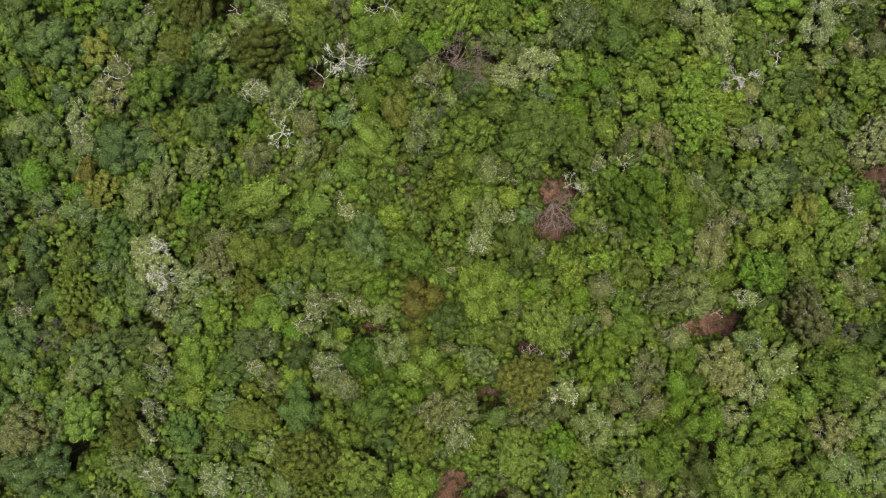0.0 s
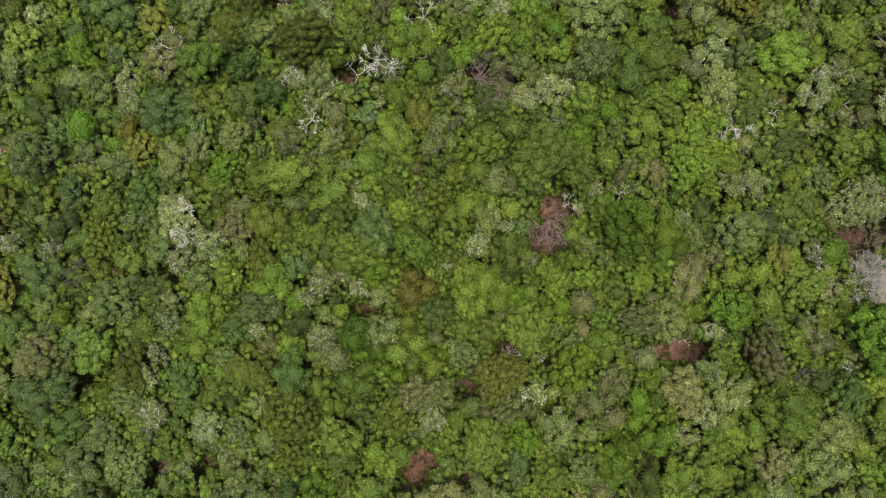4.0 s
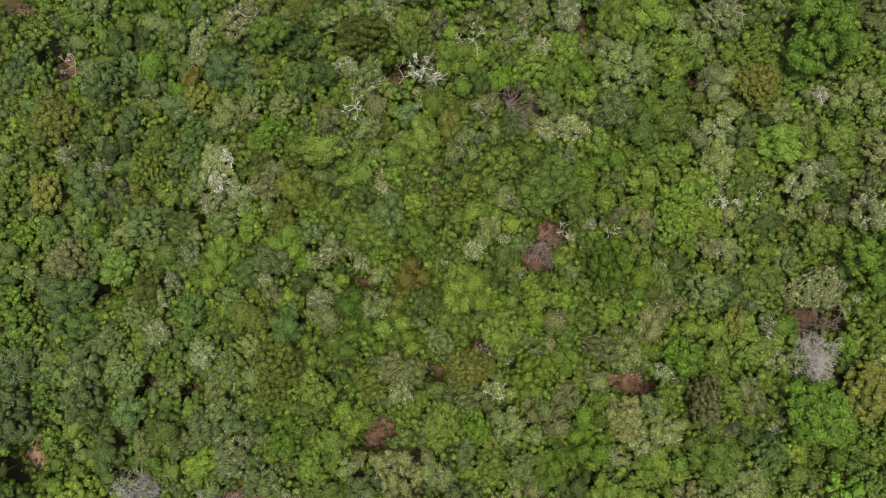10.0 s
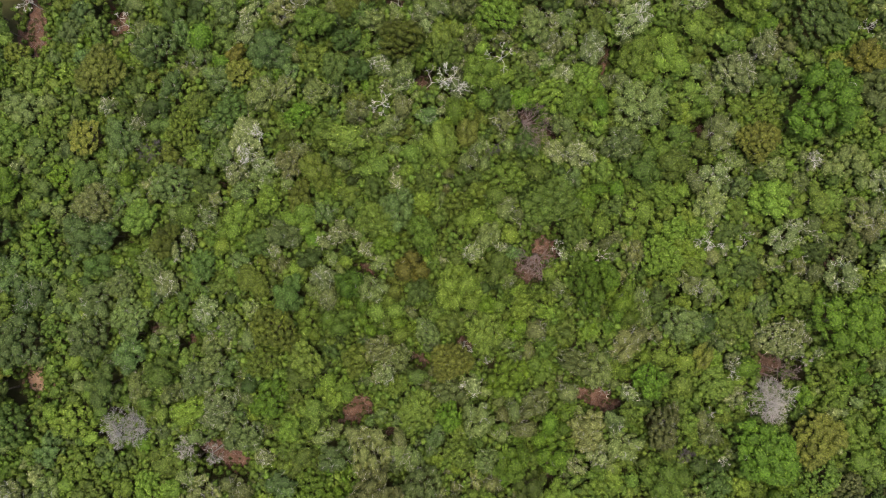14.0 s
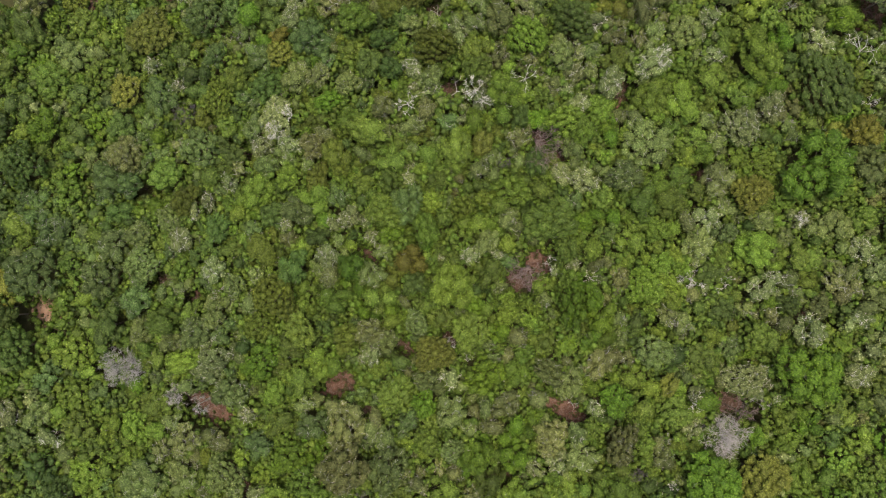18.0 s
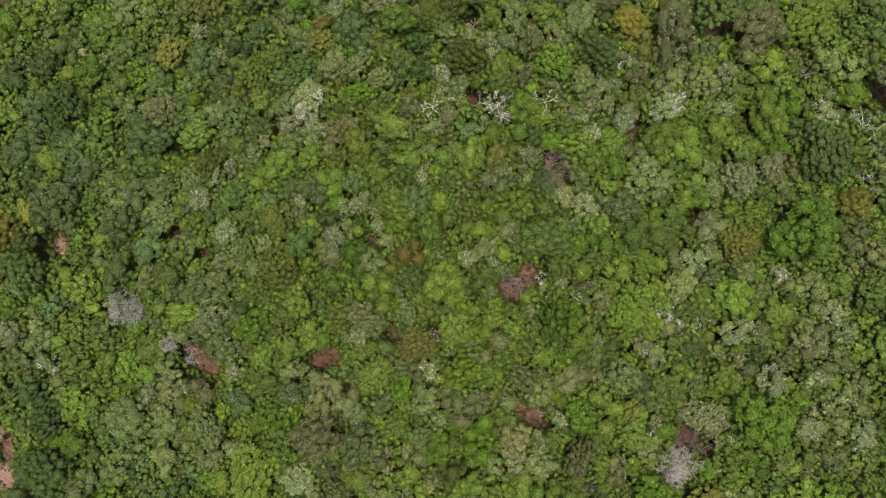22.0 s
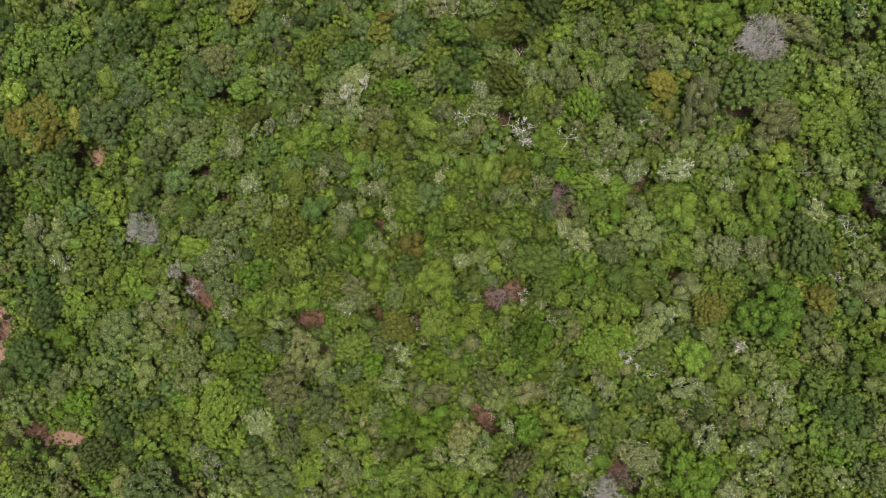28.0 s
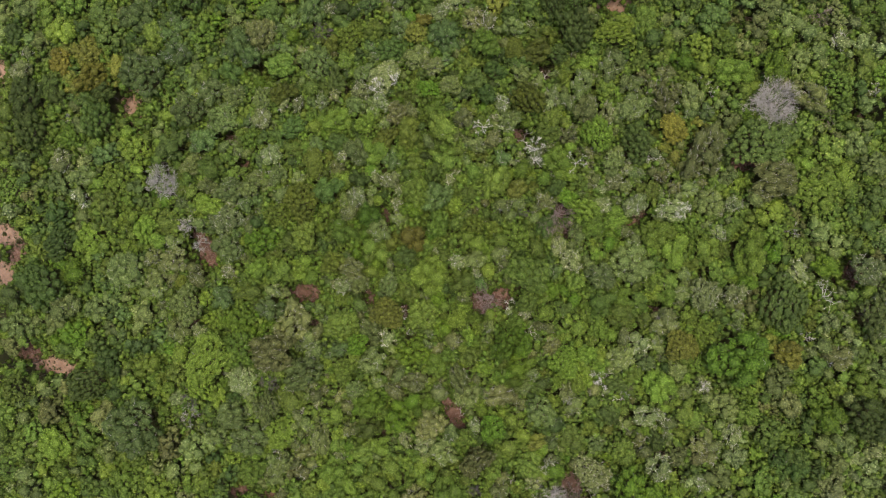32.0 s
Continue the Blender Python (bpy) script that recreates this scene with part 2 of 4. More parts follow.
def crown_arrays(kind, width, thin=1.0):
    """A crown of that width, its base ring at z 0: rounded clumps of leaves over an uneven dome, lower ones in the gaps, and its twigs."""
    k = KINDS[kind]
    rad, smooth = width / 2, k["rough"] < 0.12
    rc = k["clump"] * (0.8 if smooth else rng.choice((0.85, 1.1, 1.4, 1.8)))
    flat, pack = (0.42, 0.42) if smooth else (rng.uniform(0.5, 0.8), rng.choice((0.72, 0.79, 0.87)))
    spots, tries = [], 0
    lobes = [(rng.uniform(0, 6.28), rng.uniform(0.05, 0.16)) for _ in range(3)]
    while tries < 1500:
        tries += 1
        a, q = rng.uniform(0, 2 * math.pi), math.sqrt(rng.uniform())
        lower = tries > 700
        r = rc * (rng.uniform(0.95, 1.35) if tries < 250 else rng.uniform(0.55, 0.95))
        edge = 1 + sum(h * math.cos((i + 2) * (a - o)) for i, (o, h) in enumerate(lobes))
        reach = max(rad - r * 0.75, 0.15) * edge
        x, y = q * reach * math.cos(a), q * reach * math.sin(a)
        if all((x - s[0]) ** 2 + (y - s[1]) ** 2 > ((r + s[3]) * (pack * 0.72 if lower else pack)) ** 2 for s in spots):
            spots.append((x, y, q, r, lower))
    leaves, twigs, flags, shades = [], [], [], []
    fine = thin > 0.5
    for x, y, q, r, lower in spots:
        z = 1.12 * k["dome"] * rad * (math.sqrt(max(0.0, 1 - 0.92 * q * q)) - 0.15) + rng.normal() * k["rough"] * k["clump"] + 0.3 * (r - rc)
        z -= 1.6 * rc * max(0.0, q - 0.72)   # the rim of the crown hangs lower
        if lower:
            z -= 0.6 * r + 0.12
        c, turn, pull = np.array((x, y, z)), rng.uniform(0, 3.14), rng.uniform(0.78, 1.0)
        along = np.array((math.cos(turn), math.sin(turn), 0))

        def drawn(shape):
            """The clump drawn out one way and narrowed the other."""
            d = shape[0] - c
            u = (d @ along)[:, None] * along
            return c + u / pull + (d - u) * (pull, pull, 1), shape[1]

        n = int(k["sprays"] * thin * (0.4 if lower else 1) * (r / k["clump"]) ** 1.9)
        if lower:
            leaves.append(drawn(puff(c, r * 0.86, flat, 6, ((0.55, 0.82), (0.95, 0.2), (0.85, -0.5)))))
        else:
            leaves.append(drawn(puff(c, r * 0.85, flat) if fine else puff(c, r * 0.86, flat, 7, ((0.62, 0.78), (1.0, 0.1), (0.8, -0.5)))))
        leaves.append(drawn(sprays(c, r, n, k["leaf"] * (0.84 if fine else 1.3), flat)))
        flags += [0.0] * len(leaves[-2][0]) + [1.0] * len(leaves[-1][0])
        shades += [0.5 if smooth else rng.uniform()] * (len(leaves[-2][0]) + len(leaves[-1][0]))
    top = 1.28 * k["dome"] * rad
    for _ in range(int((2 * k["twigs"] + 1) * max(1, width / 3.2) * (1 if fine else 0.5))):
        x, y, q, r, _ = spots[rng.integers(len(spots))]
        p = np.array((x, y, 1.12 * k["dome"] * rad * (math.sqrt(max(0.0, 1 - 0.92 * q * q)) - 0.15) + 0.75 * r * flat))
        way = unit(rng.normal(size=3) * (0.9, 0.9, 0.2) + (0, 0, 0.25))
        for step in range(4):
            e = p + way * rng.uniform(0.14, 0.3)
            twigs.append(tube(p, e, 0.019 - 0.004 * step, 0.015 - 0.004 * step, 3))
            if step == 1:
                twigs.append(tube(e, e + unit(way + rng.normal(size=3) * 0.7) * 0.3, 0.012, 0.005, 3))
            p, way = e, unit(way + rng.normal(size=3) * 0.5)
    return (*join(leaves), np.array((flags, shades), np.float32)), (join(twigs) if twigs else None)


def trunk_arrays(height, width):
    """A tapered, slightly bent trunk with limbs that reach into the crown."""
    r = 0.05 + 0.018 * width
    bends = [np.array((0, 0, -0.15))]
    for i in range(1, 4):
        bends.append(np.array((rng.normal() * 0.1, rng.normal() * 0.1, height * 0.62 * i / 3)))
    out = [tube(bends[i], bends[i + 1], r * (1.25 - 0.2 * i), r * (1.05 - 0.2 * i), 6) for i in range(3)]
    n = 4 if width < 3.5 else 6
    for i in range(n):
        a = i * 6.283 / n + rng.uniform(-0.4, 0.4)
        s = bends[2] + (bends[3] - bends[2]) * rng.uniform(0.2, 1)
        m = s + np.array((math.cos(a) * width * 0.16, math.sin(a) * width * 0.16, height * 0.16))
        e = m + np.array((math.cos(a) * width * 0.17, math.sin(a) * width * 0.17, height * 0.14))
        out += [tube(s, m, r * 0.5, r * 0.34), tube(m, e, r * 0.34, r * 0.14)]
    return join(out)


# three sizes of each kind; the crown's ring stands at BASE above the ground
SIZES = {"small": (2.7, 4.5), "medium": (4.5, 5.0), "large": (7.2, 5.3)}
VARIANTS = {"small": 4, "medium": 5, "large": 3}
CROWNS, TRUNKS = {}, {}
for size, (width, base) in SIZES.items():
    TRUNKS[size] = []
    for i in range(3):
        v, f = trunk_arrays(base + 0.4 * width * 0.42, width)
        TRUNKS[size].append((v, f, mesh_of("trunk", v, f, [BARK])))
    for kind in KINDS:
        CROWNS[kind, size] = []
        for i in range(VARIANTS[size]):
            (v, f, flags), tw = crown_arrays(kind, width, 1.15)
            v[:, 2] += base
            twig_mesh = None
            if tw:
                tw[0][:, 2] += base
                twig_mesh = mesh_of("twig_spray", *tw, [PALE_WOOD if kind == "silver" else GREY_WOOD])
            (ov, of, outer_flags), _ = crown_arrays(kind, width, 0.26)
            ov[:, 2] += base
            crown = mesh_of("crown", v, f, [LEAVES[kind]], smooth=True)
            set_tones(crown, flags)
            CROWNS[kind, size].append((ov, of, crown, twig_mesh, outer_flags))

rng = np.random.default_rng(23)
PLANTED = []   # x, y, radius of every living tree
DEAD = []      # the same of the leafless ones
COUNT = {}
OUTER = {k: [] for k in KINDS}


def size_for(width):
    return min(SIZES, key=lambda s: abs(math.log(SIZES[s][0] / width)))


def child(name, me, parent, label=""):
    ob = new(name, me)
    ob.parent = parent
    return tagged(ob, label)


def tree(kind, x, y, width, lift=0.0, label=""):
    """One living tree: trunk, crown and, on some kinds, bare twigs."""
    size = size_for(width)
    s = width / SIZES[size][0]
    i = rng.integers(VARIANTS[size])
    _, _, me, twigs, _ = CROWNS[kind, size][i]
    top = new(KINDS[kind]["name"])
    long = rng.uniform(0.84, 1.2)
    tall = s ** 0.4 * rng.uniform(0.84, 1.14) + lift / 6
    top.matrix_basis = Matrix.LocRotScale((x, y, 0), Euler((0, 0, rng.uniform(0, 6.283))), (s * long, s / long, tall))
    child("trunk", TRUNKS[size][rng.integers(3)][2], top)
    child("crown", me, top)
    if twigs:
        tagged(child("twig_spray", twigs, top, "bare pale twigs"), kind="stuff")
    tagged(top, label or KINDS[kind]["label"], "tree", KINDS[kind]["name"].replace("_", " ") + "s of the canopy")
    PLANTED.append((x, y, width / 2))
    COUNT[kind] = COUNT.get(kind, 0) + 1


def outer_tree(kind, x, y, width):
    """A tree of the same make that joins the woods round the plot."""
    size = size_for(width)
    s = width / SIZES[size][0]
    v, f, _, _, flags = CROWNS[kind, size][rng.integers(VARIANTS[size])]
    tv, tf = tube((0, 0, -0.15), (0, 0, SIZES[size][1]), 0.13, 0.06, 5)
    a = rng.uniform(0, 6.283)
    m = np.array(((math.cos(a), -math.sin(a), 0), (math.sin(a), math.cos(a), 0), (0, 0, 1)))
    scale = np.array((s, s, s ** 0.4 * rng.uniform(0.86, 1.12)))
    OUTER[kind].append(((v * scale) @ m.T + (x, y, 0), f, (tv * scale) @ m.T + (x, y, 0), tf, rng.uniform(), flags))
    PLANTED.append((x, y, width / 2))


def limb_arrays(way, length, r, depth):
    """One limb of a leafless tree from its foot at the origin, forking again and again: its wood and its twigs."""
    wood, twigs = [], []

    def grow(p, way, length, r, level):
        bits = 3 if level < 2 else 2
        for _ in range(bits):
            e = p + way * length / bits
            (wood if level < 2 else twigs).append(tube(p, e, r, r * 0.87, 4 if level < 2 else 3))
            p, r = e, r * 0.87
            way = unit(way + rng.normal(size=3) * (0.3, 0.3, 0.18))
        if level < depth:
            for i in range(3 if 0 < level < 3 else 2):
                turn = unit(way + rng.normal(size=3) * (0.48, 0.48, 0.34) + (0, 0, 0.06))
                grow(p, turn, length * rng.uniform(0.6, 0.85), max(r * 0.66, 0.017), level + 1)

    grow(np.zeros(3), way, length, r, 0)
    return join(wood), (join(twigs) if twigs else None)


def dead_tree(x, y, width, wood, limbs, depth, fine, label, fan=None, rise=0.0):
    """A leafless tree: a stem, and limbs with their twigs; fan: the way, in degrees, to which all limbs lean, and their spread; rise: how much taller it stands among living crowns."""
    height = 5.6 + 0.16 * width + rise
    r0 = (0.04 + 0.011 * width) * min(fine, 1.0)
    top = new("dead_tree")
    top.matrix_basis = pose(x, y, 0, 0, 0, 0 if fan else float(rng.uniform(0, 360)))
    v, f = join([tube((0, 0, -0.15), (0.1, 0.05, height * 0.4), r0 * 1.4, r0 * 1.15, 6), tube((0.1, 0.05, height * 0.4), (0, 0, height * 0.75), r0 * 1.15, r0, 6)])
    child("trunk", mesh_of("trunk", v, f, [wood]), top)
    total = sum(0.72 ** i for i in range(depth + 1))
    for i in range(limbs):
        a = i * 6.283 / limbs + rng.uniform(-0.3, 0.3)
        if fan:
            a = radians(fan[0] + fan[1] * ((i + 0.5) / limbs - 0.5)) + rng.uniform(-0.1, 0.1)
        inner = i % 3 == 2 and limbs > 6
        way = unit(np.array((math.cos(a), math.sin(a), rng.uniform(0.9, 1.6) if inner else rng.uniform(0.12, 0.55))))
        w, t = limb_arrays(way, width * 0.5 / total * (1.0 if inner else 1.12) * rng.uniform(0.85, 1.15), r0 * 0.62 * fine ** 0.5, depth)
        limb = child("limb", mesh_of("limb", *w, [wood]), top)
        limb.location = (0, 0, height * rng.uniform(0.62, 0.75))
        if t:
            tagged(child("twig_spray", mesh_of("twig_spray", *t, [wood]), limb), kind="stuff")
    tagged(top, label, "dead tree", "dead trees")
    DEAD.append((x, y, width * 0.42))


CLEAR = []   # x, y, half-width, half-depth, turn and openness of every clearing


def clearing(x, y, wide, deep, turn, earth_kind, label, openness=None):
    """A patch of bare ground with a ragged edge that no tree stands on."""
    ring, v, f = 26, [(0, 0, 0.07)], []
    out = 1.0 if earth_kind is DARK_EARTH else 1.35
    for k, q in ((1, 0.55), (2, 1.0)):
        for i in range(ring):
            a = i * 2 * math.pi / ring
            e = q * (1 + (0.3 * noise.noise((math.cos(a) * 1.7 + x, math.sin(a) * 1.7 + y, 3.0)) + rng.normal() * 0.03) * k)
            v.append((e * out * wide * math.cos(a), e * out * deep * math.sin(a), 0.07 if k == 1 else 0.012))
    for i in range(ring):
        j = (i + 1) % ring
        f += [(0, 1 + i, 1 + j), (1 + i, 1 + ring + i, 1 + ring + j), (1 + i, 1 + ring + j, 1 + j)]
    ob = new("bare_earth", mesh_of("bare_earth", np.array(v, float), np.array(f), [earth_kind], smooth=True))
    ob.matrix_basis = pose(x, y, 0.02, 0, 0, turn)
    tagged(ob, label, "bare ground", kind="structure")
    CLEAR.append((x, y, wide, deep, radians(turn), openness or (0.3 if earth_kind is DARK_EARTH else 1.0)))


def in_clearing(x, y, margin, bright_only=False):
    for cx, cy, w, d, a, openness in CLEAR:
        if bright_only and openness < 0.7:
            continue
        dx, dy = x - cx, y - cy
        u, v = dx * math.cos(a) + dy * math.sin(a), -dx * math.sin(a) + dy * math.cos(a)
        if (u / (w + margin * openness)) ** 2 + (v / (d + margin * openness)) ** 2 < 1:
            return True
    return False


# ---- ground ----
def ground_sheet():
    xs = np.concatenate([[-3000, -600, -200], np.linspace(-108, 108, 73), [200, 600, 3000]])
    gx, gy = np.meshgrid(xs, xs)
    gz = np.array([[0.10 * noise.noise((a * 0.21, b * 0.21, 0)) - 0.10 if abs(a) < 110 and abs(b) < 110 else -0.1 for a in xs] for b in xs])
    n = len(xs)
    v = np.stack([gx.ravel(), gy.ravel(), gz.ravel()], 1)
    i = np.arange(n * n).reshape(n, n)
    a, b, c, d = i[:-1, :-1].ravel(), i[:-1, 1:].ravel(), i[1:, 1:].ravel(), i[1:, :-1].ravel()
    f = np.concatenate([np.stack([a, b, c], 1), np.stack([a, c, d], 1)])
    tagged(new("ground", mesh_of("ground", v, f, [LITTER], smooth=True)), "forest floor of brown leaf litter and dark soil", "ground", kind="structure")


ground_sheet()

# ---- bare ground in the gaps ----
clearing(-26.7, 28.7, 1.6, 1.5, 0, DARK_EARTH, "bare dark red earth in a canopy gap")
clearing(-16.5, 20.1, 1.8, 1.5, 0, DARK_EARTH, "bare dark earth under a bent dead branch")
clearing(0.2, 23.1, 1.6, 1.6, 0, DARK_EARTH, "dark red earth beside a fallen dead tree")
clearing(4.5, 22.4, 1.6, 1.3, 0, DARK_EARTH, "dark litter under a fallen dead tree")
clearing(41.5, 22.5, 0.8, 2.1, 8, DARK_EARTH, "strip of dark red earth between the crowns")
clearing(13.0, 6.7, 2.4, 2.4, 0, RED_EARTH, "bare red earth above a dead tree")
clearing(12.9, 2.6, 2.7, 2.3, 0, DARK_EARTH, "dark earth under a dead tree", 0.8)
clearing(-9.7, -10.0, 2.2, 1.0, 0, DARK_EARTH, "dark earth in a narrow canopy gap", 0.8)
clearing(31.9, -9.5, 3.6, 1.9, 16, RED_EARTH, "strip of bare red earth between crowns")
clearing(9.5, -12.4, 1.6, 1.2, 0, DARK_EARTH, "dark gap with brown litter", 0.8)
clearing(5.3, -18.1, 1.9, 1.1, 0, DARK_EARTH, "dark gap with brown litter", 0.8)
clearing(0.1, -30.2, 2.2, 3.1, 336, RED_EARTH, "bare pinkish red earth clearing")
clearing(-44.8, -23.5, 0.5, 2.5, 0, DARK_EARTH, "narrow dark gap between crowns", 0.8)
clearing(31.5, -23.9, 2.0, 0.7, 10, DARK_EARTH, "narrow dark gap between crowns", 0.8)
clearing(52.5, 8.4, 2.7, 2.3, 0, DARK_EARTH, "dark reddish earth beside dead trees", 0.8)
clearing(34.0, -4.4, 1.1, 0.9, 0, DARK_EARTH, "small dark gap between crowns")
clearing(-50.3, -11.5, 1.2, 1.1, 0, DARK_EARTH, "dark gap under a leafless tree")
clearing(6.3, -30.1, 0.9, 1.4, 0, DARK_EARTH, "small dark red gap between crowns")
clearing(-46.9, -52.2, 1.9, 2.6, 62, PALE_EARTH, "small clearing of pale pink earth")
clearing(-62.3, -75.5, 1.8, 3.3, 72, PALE_EARTH, "clearing of pale pink earth")
clearing(-49.3, -78.6, 2.0, 1.5, 72, DARK_EARTH, "dark red earth in a gap")
clearing(-34.3, -35.2, 1.2, 1.0, 72, DARK_EARTH, "small dark gap", 0.8)
clearing(-34.9, 46.2, 2.6, 1.5, 72, PALE_EARTH, "clearing of pale pink earth")
clearing(-23.9, 69.8, 1.1, 0.9, 72, PALE_EARTH, "small clearing of pink earth")
clearing(0.9, 85.1, 1.3, 0.9, 72, RED_EARTH, "dark red earth in a gap")
clearing(2.4, 59.6, 2.5, 1.3, 72, RED_EARTH, "strip of red earth between crowns")
clearing(-6.5, 38.4, 1.1, 1.0, 72, DARK_EARTH, "small dark red gap")
clearing(5.7, 36.9, 1.3, 2.5, 92, RED_EARTH, "narrow strip of red earth")
clearing(-14.4, -46.8, 2.0, 4.4, 97, RED_EARTH, "strip of red earth between the crowns")
clearing(-30.0, -84.3, 4.0, 2.2, 40, PALE_EARTH, "curved path of pink earth")
clearing(-26.3, -83.8, 2.0, 3.5, 54, RED_EARTH, "curved path of red earth")
clearing(-22.6, -88.0, 3.1, 2.7, 72, PALE_EARTH, "curved path of pink earth")
clearing(-13.8, -87.2, 1.4, 1.0, 72, DARK_EARTH, "dark red earth in a gap")
clearing(-6.5, -70.6, 1.1, 0.9, 72, DARK_EARTH, "small dark gap")
clearing(-1.3, -53.3, 1.7, 1.1, 72, DARK_EARTH, "small dark gap", 0.8)
clearing(-1.5, -82.9, 4.1, 2.0, 66, PALE_EARTH, "bare pink earth between crowns")
clearing(-5.6, -87.7, 3.5, 1.6, 80, RED_EARTH, "bare red earth between crowns")
clearing(33.9, -55.1, 1.7, 1.5, 72, RED_EARTH, "bare reddish earth with dry brush")
clearing(36.4, -49.9, 1.5, 1.3, 72, RED_EARTH, "bare reddish earth with dry brush")
clearing(38.3, -42.6, 1.1, 1.5, 72, DARK_EARTH, "dark gap with dry brush")
clearing(29.0, 73.3, 1.2, 3.0, 44, RED_EARTH, "strip of dark red earth by dead trees")
clearing(32.0, 72.8, 1.9, 0.6, 67, RED_EARTH, "strip of red earth by dead trees")
clearing(66.5, -14.9, 1.4, 1.6, 19, DARK_EARTH, "dark red earth gap")
clearing(-63.3, 4.5, 1.8, 2.4, 39, RED_EARTH, "strip of pinkish earth between the crowns")
clearing(-72.5, 9.8, 2.1, 1.3, 19, RED_EARTH, "pinkish earth with grey twigs")
clearing(-74.9, -3.0, 2.4, 4.3, 28, RED_EARTH, "strip of mauve pink earth")
clearing(5.7, 38.1, 1.5, 1.0, 28, RED_EARTH, "small red earth gap")
clearing(26.6, 36.0, 1.3, 0.7, 28, DARK_EARTH, "small dark red gap")
clearing(-26.3, 28.8, 1.3, 1.7, 41, DARK_EARTH, "small mauve dark gap")
clearing(6.1, 37.2, 1.3, 0.9, 41, DARK_EARTH, "small red-brown gap")
clearing(30.3, 75.2, 1.5, 3.6, 41, DARK_EARTH, "strip of dark red earth")
clearing(-37.5, -9.5, 1.5, 0.8, 0, DARK_EARTH, "small dark brown gap between crowns", 0.8)
clearing(-28.0, -33.9, 0.9, 1.3, 20, DARK_EARTH, "small dark gap between crowns", 0.8)
clearing(53.4, 27.5, 2.6, 0.9, 10, DARK_EARTH, "long dark gap between crowns", 0.8)
clearing(24.9, 35.1, 2.0, 1.0, 37, DARK_EARTH, "dark brown gap between crowns", 0.8)

# ---- dead and leafless trees ----
dead_tree(-38.2, 19.6, 5.6, PALE_WOOD, 4, 3, 0.9, "bleached fallen-looking bare limbs over grey brush", rise=2.6)
dead_tree(-42.9, 17.5, 2.8, DARK_WOOD, 6, 3, 0.8, "dark grey leafless shrub in a gap")
dead_tree(-25.3, 27.8, 2.7, PALE_WOOD, 4, 2, 0.9, "thin bleached dead branch over red earth")
dead_tree(-19.5, 13.2, 3.6, PALE_WOOD, 8, 3, 0.9, "small bleached white dead tree with spread limbs", rise=2.4)
dead_tree(-12.2, 21.3, 5.3, PALE_WOOD, 7, 4, 0.7, "white bare branches hanging through a pale crown", rise=3.5)
dead_tree(-7.4, 27.9, 4.4, PALE_WOOD, 5, 3, 0.8, "white bare crooked branches above green leaves", rise=2.4)
dead_tree(-14.9, 19.8, 4.9, PALE_WOOD, 3, 2, 0.9, "long bent bleached branch over dark earth")
dead_tree(-8.1, 23.0, 4.0, PALE_WOOD, 3, 2, 0.6, "thin pale bare branch over yellow-green leaves", rise=2.6)
dead_tree(-1.8, 15.9, 3.8, DARK_WOOD, 8, 4, 0.6, "grey leafless shrub among green crowns")
dead_tree(-0.1, 21.5, 9.9, MAUVE_WOOD, 12, 4, 0.8, "fallen dead tree with mauve-grey branches", (-5, 60))
dead_tree(38.4, 22.6, 4.2, PALE_WOOD, 5, 3, 0.9, "bleached forked dead tree over dark red earth")
dead_tree(33.8, 19.8, 4.3, PALE_WOOD, 9, 4, 0.9, "dead tree with pinkish white dry leaf stalks")
dead_tree(35.2, 12.9, 3.0, PALE_WOOD, 7, 3, 0.8, "small dead tree with pale pink-white twigs")
dead_tree(25.2, 11.1, 2.9, DARK_WOOD, 7, 3, 0.7, "dark brown leafless shrub among green crowns")
dead_tree(20.8, 9.9, 2.6, PALE_WOOD, 8, 3, 0.7, "small pale grey dead shrub among green crowns")
dead_tree(49.5, 14.6, 2.2, PALE_WOOD, 6, 3, 0.9, "small white dead tree among green crowns")
dead_tree(-33.1, 0.3, 3.3, PALE_WOOD, 8, 3, 0.6, "white bare twigs at the edge of a pale crown", rise=4.2)
dead_tree(-33.1, -3.4, 2.9, PALE_WOOD, 8, 4, 0.6, "white bare twigs at the edge of a silver crown", rise=4.2)
dead_tree(-48.3, 4.1, 2.9, GREY_WOOD, 8, 3, 0.6, "grey leafless shrub among green crowns")
dead_tree(-47.2, -10.3, 4.4, DARK_WOOD, 14, 4, 0.8, "dark grey leafless tree in a gap")
dead_tree(12.0, 5.2, 8.2, MAUVE_WOOD, 13, 3, 1.5, "dead tree with a fan of mauve-brown branches on red earth", (-80, 105))
dead_tree(14.2, 7.4, 2.6, PALE_WOOD, 5, 3, 0.7, "bleached thin branch beside red earth")
dead_tree(31.5, -7.8, 2.2, PALE_WOOD, 3, 2, 0.7, "thin white dead branch over red earth")
dead_tree(9.5, -12.4, 3.3, PALE_WOOD, 5, 3, 0.8, "small white forked dead branch in a dark gap")
dead_tree(13.4, -12.6, 2.5, GREY_WOOD, 8, 3, 0.6, "small grey leafless shrub among green crowns")
dead_tree(-24.7, -29.1, 2.7, GREY_WOOD, 7, 3, 0.6, "grey leafless shrub among green crowns")
dead_tree(46.2, -10.2, 3.3, DARK_WOOD, 9, 4, 0.7, "dark mauve leafless shrub among green crowns")
dead_tree(46.8, -2.7, 2.2, GREY_WOOD, 8, 3, 0.6, "small grey leafless shrub among green crowns")
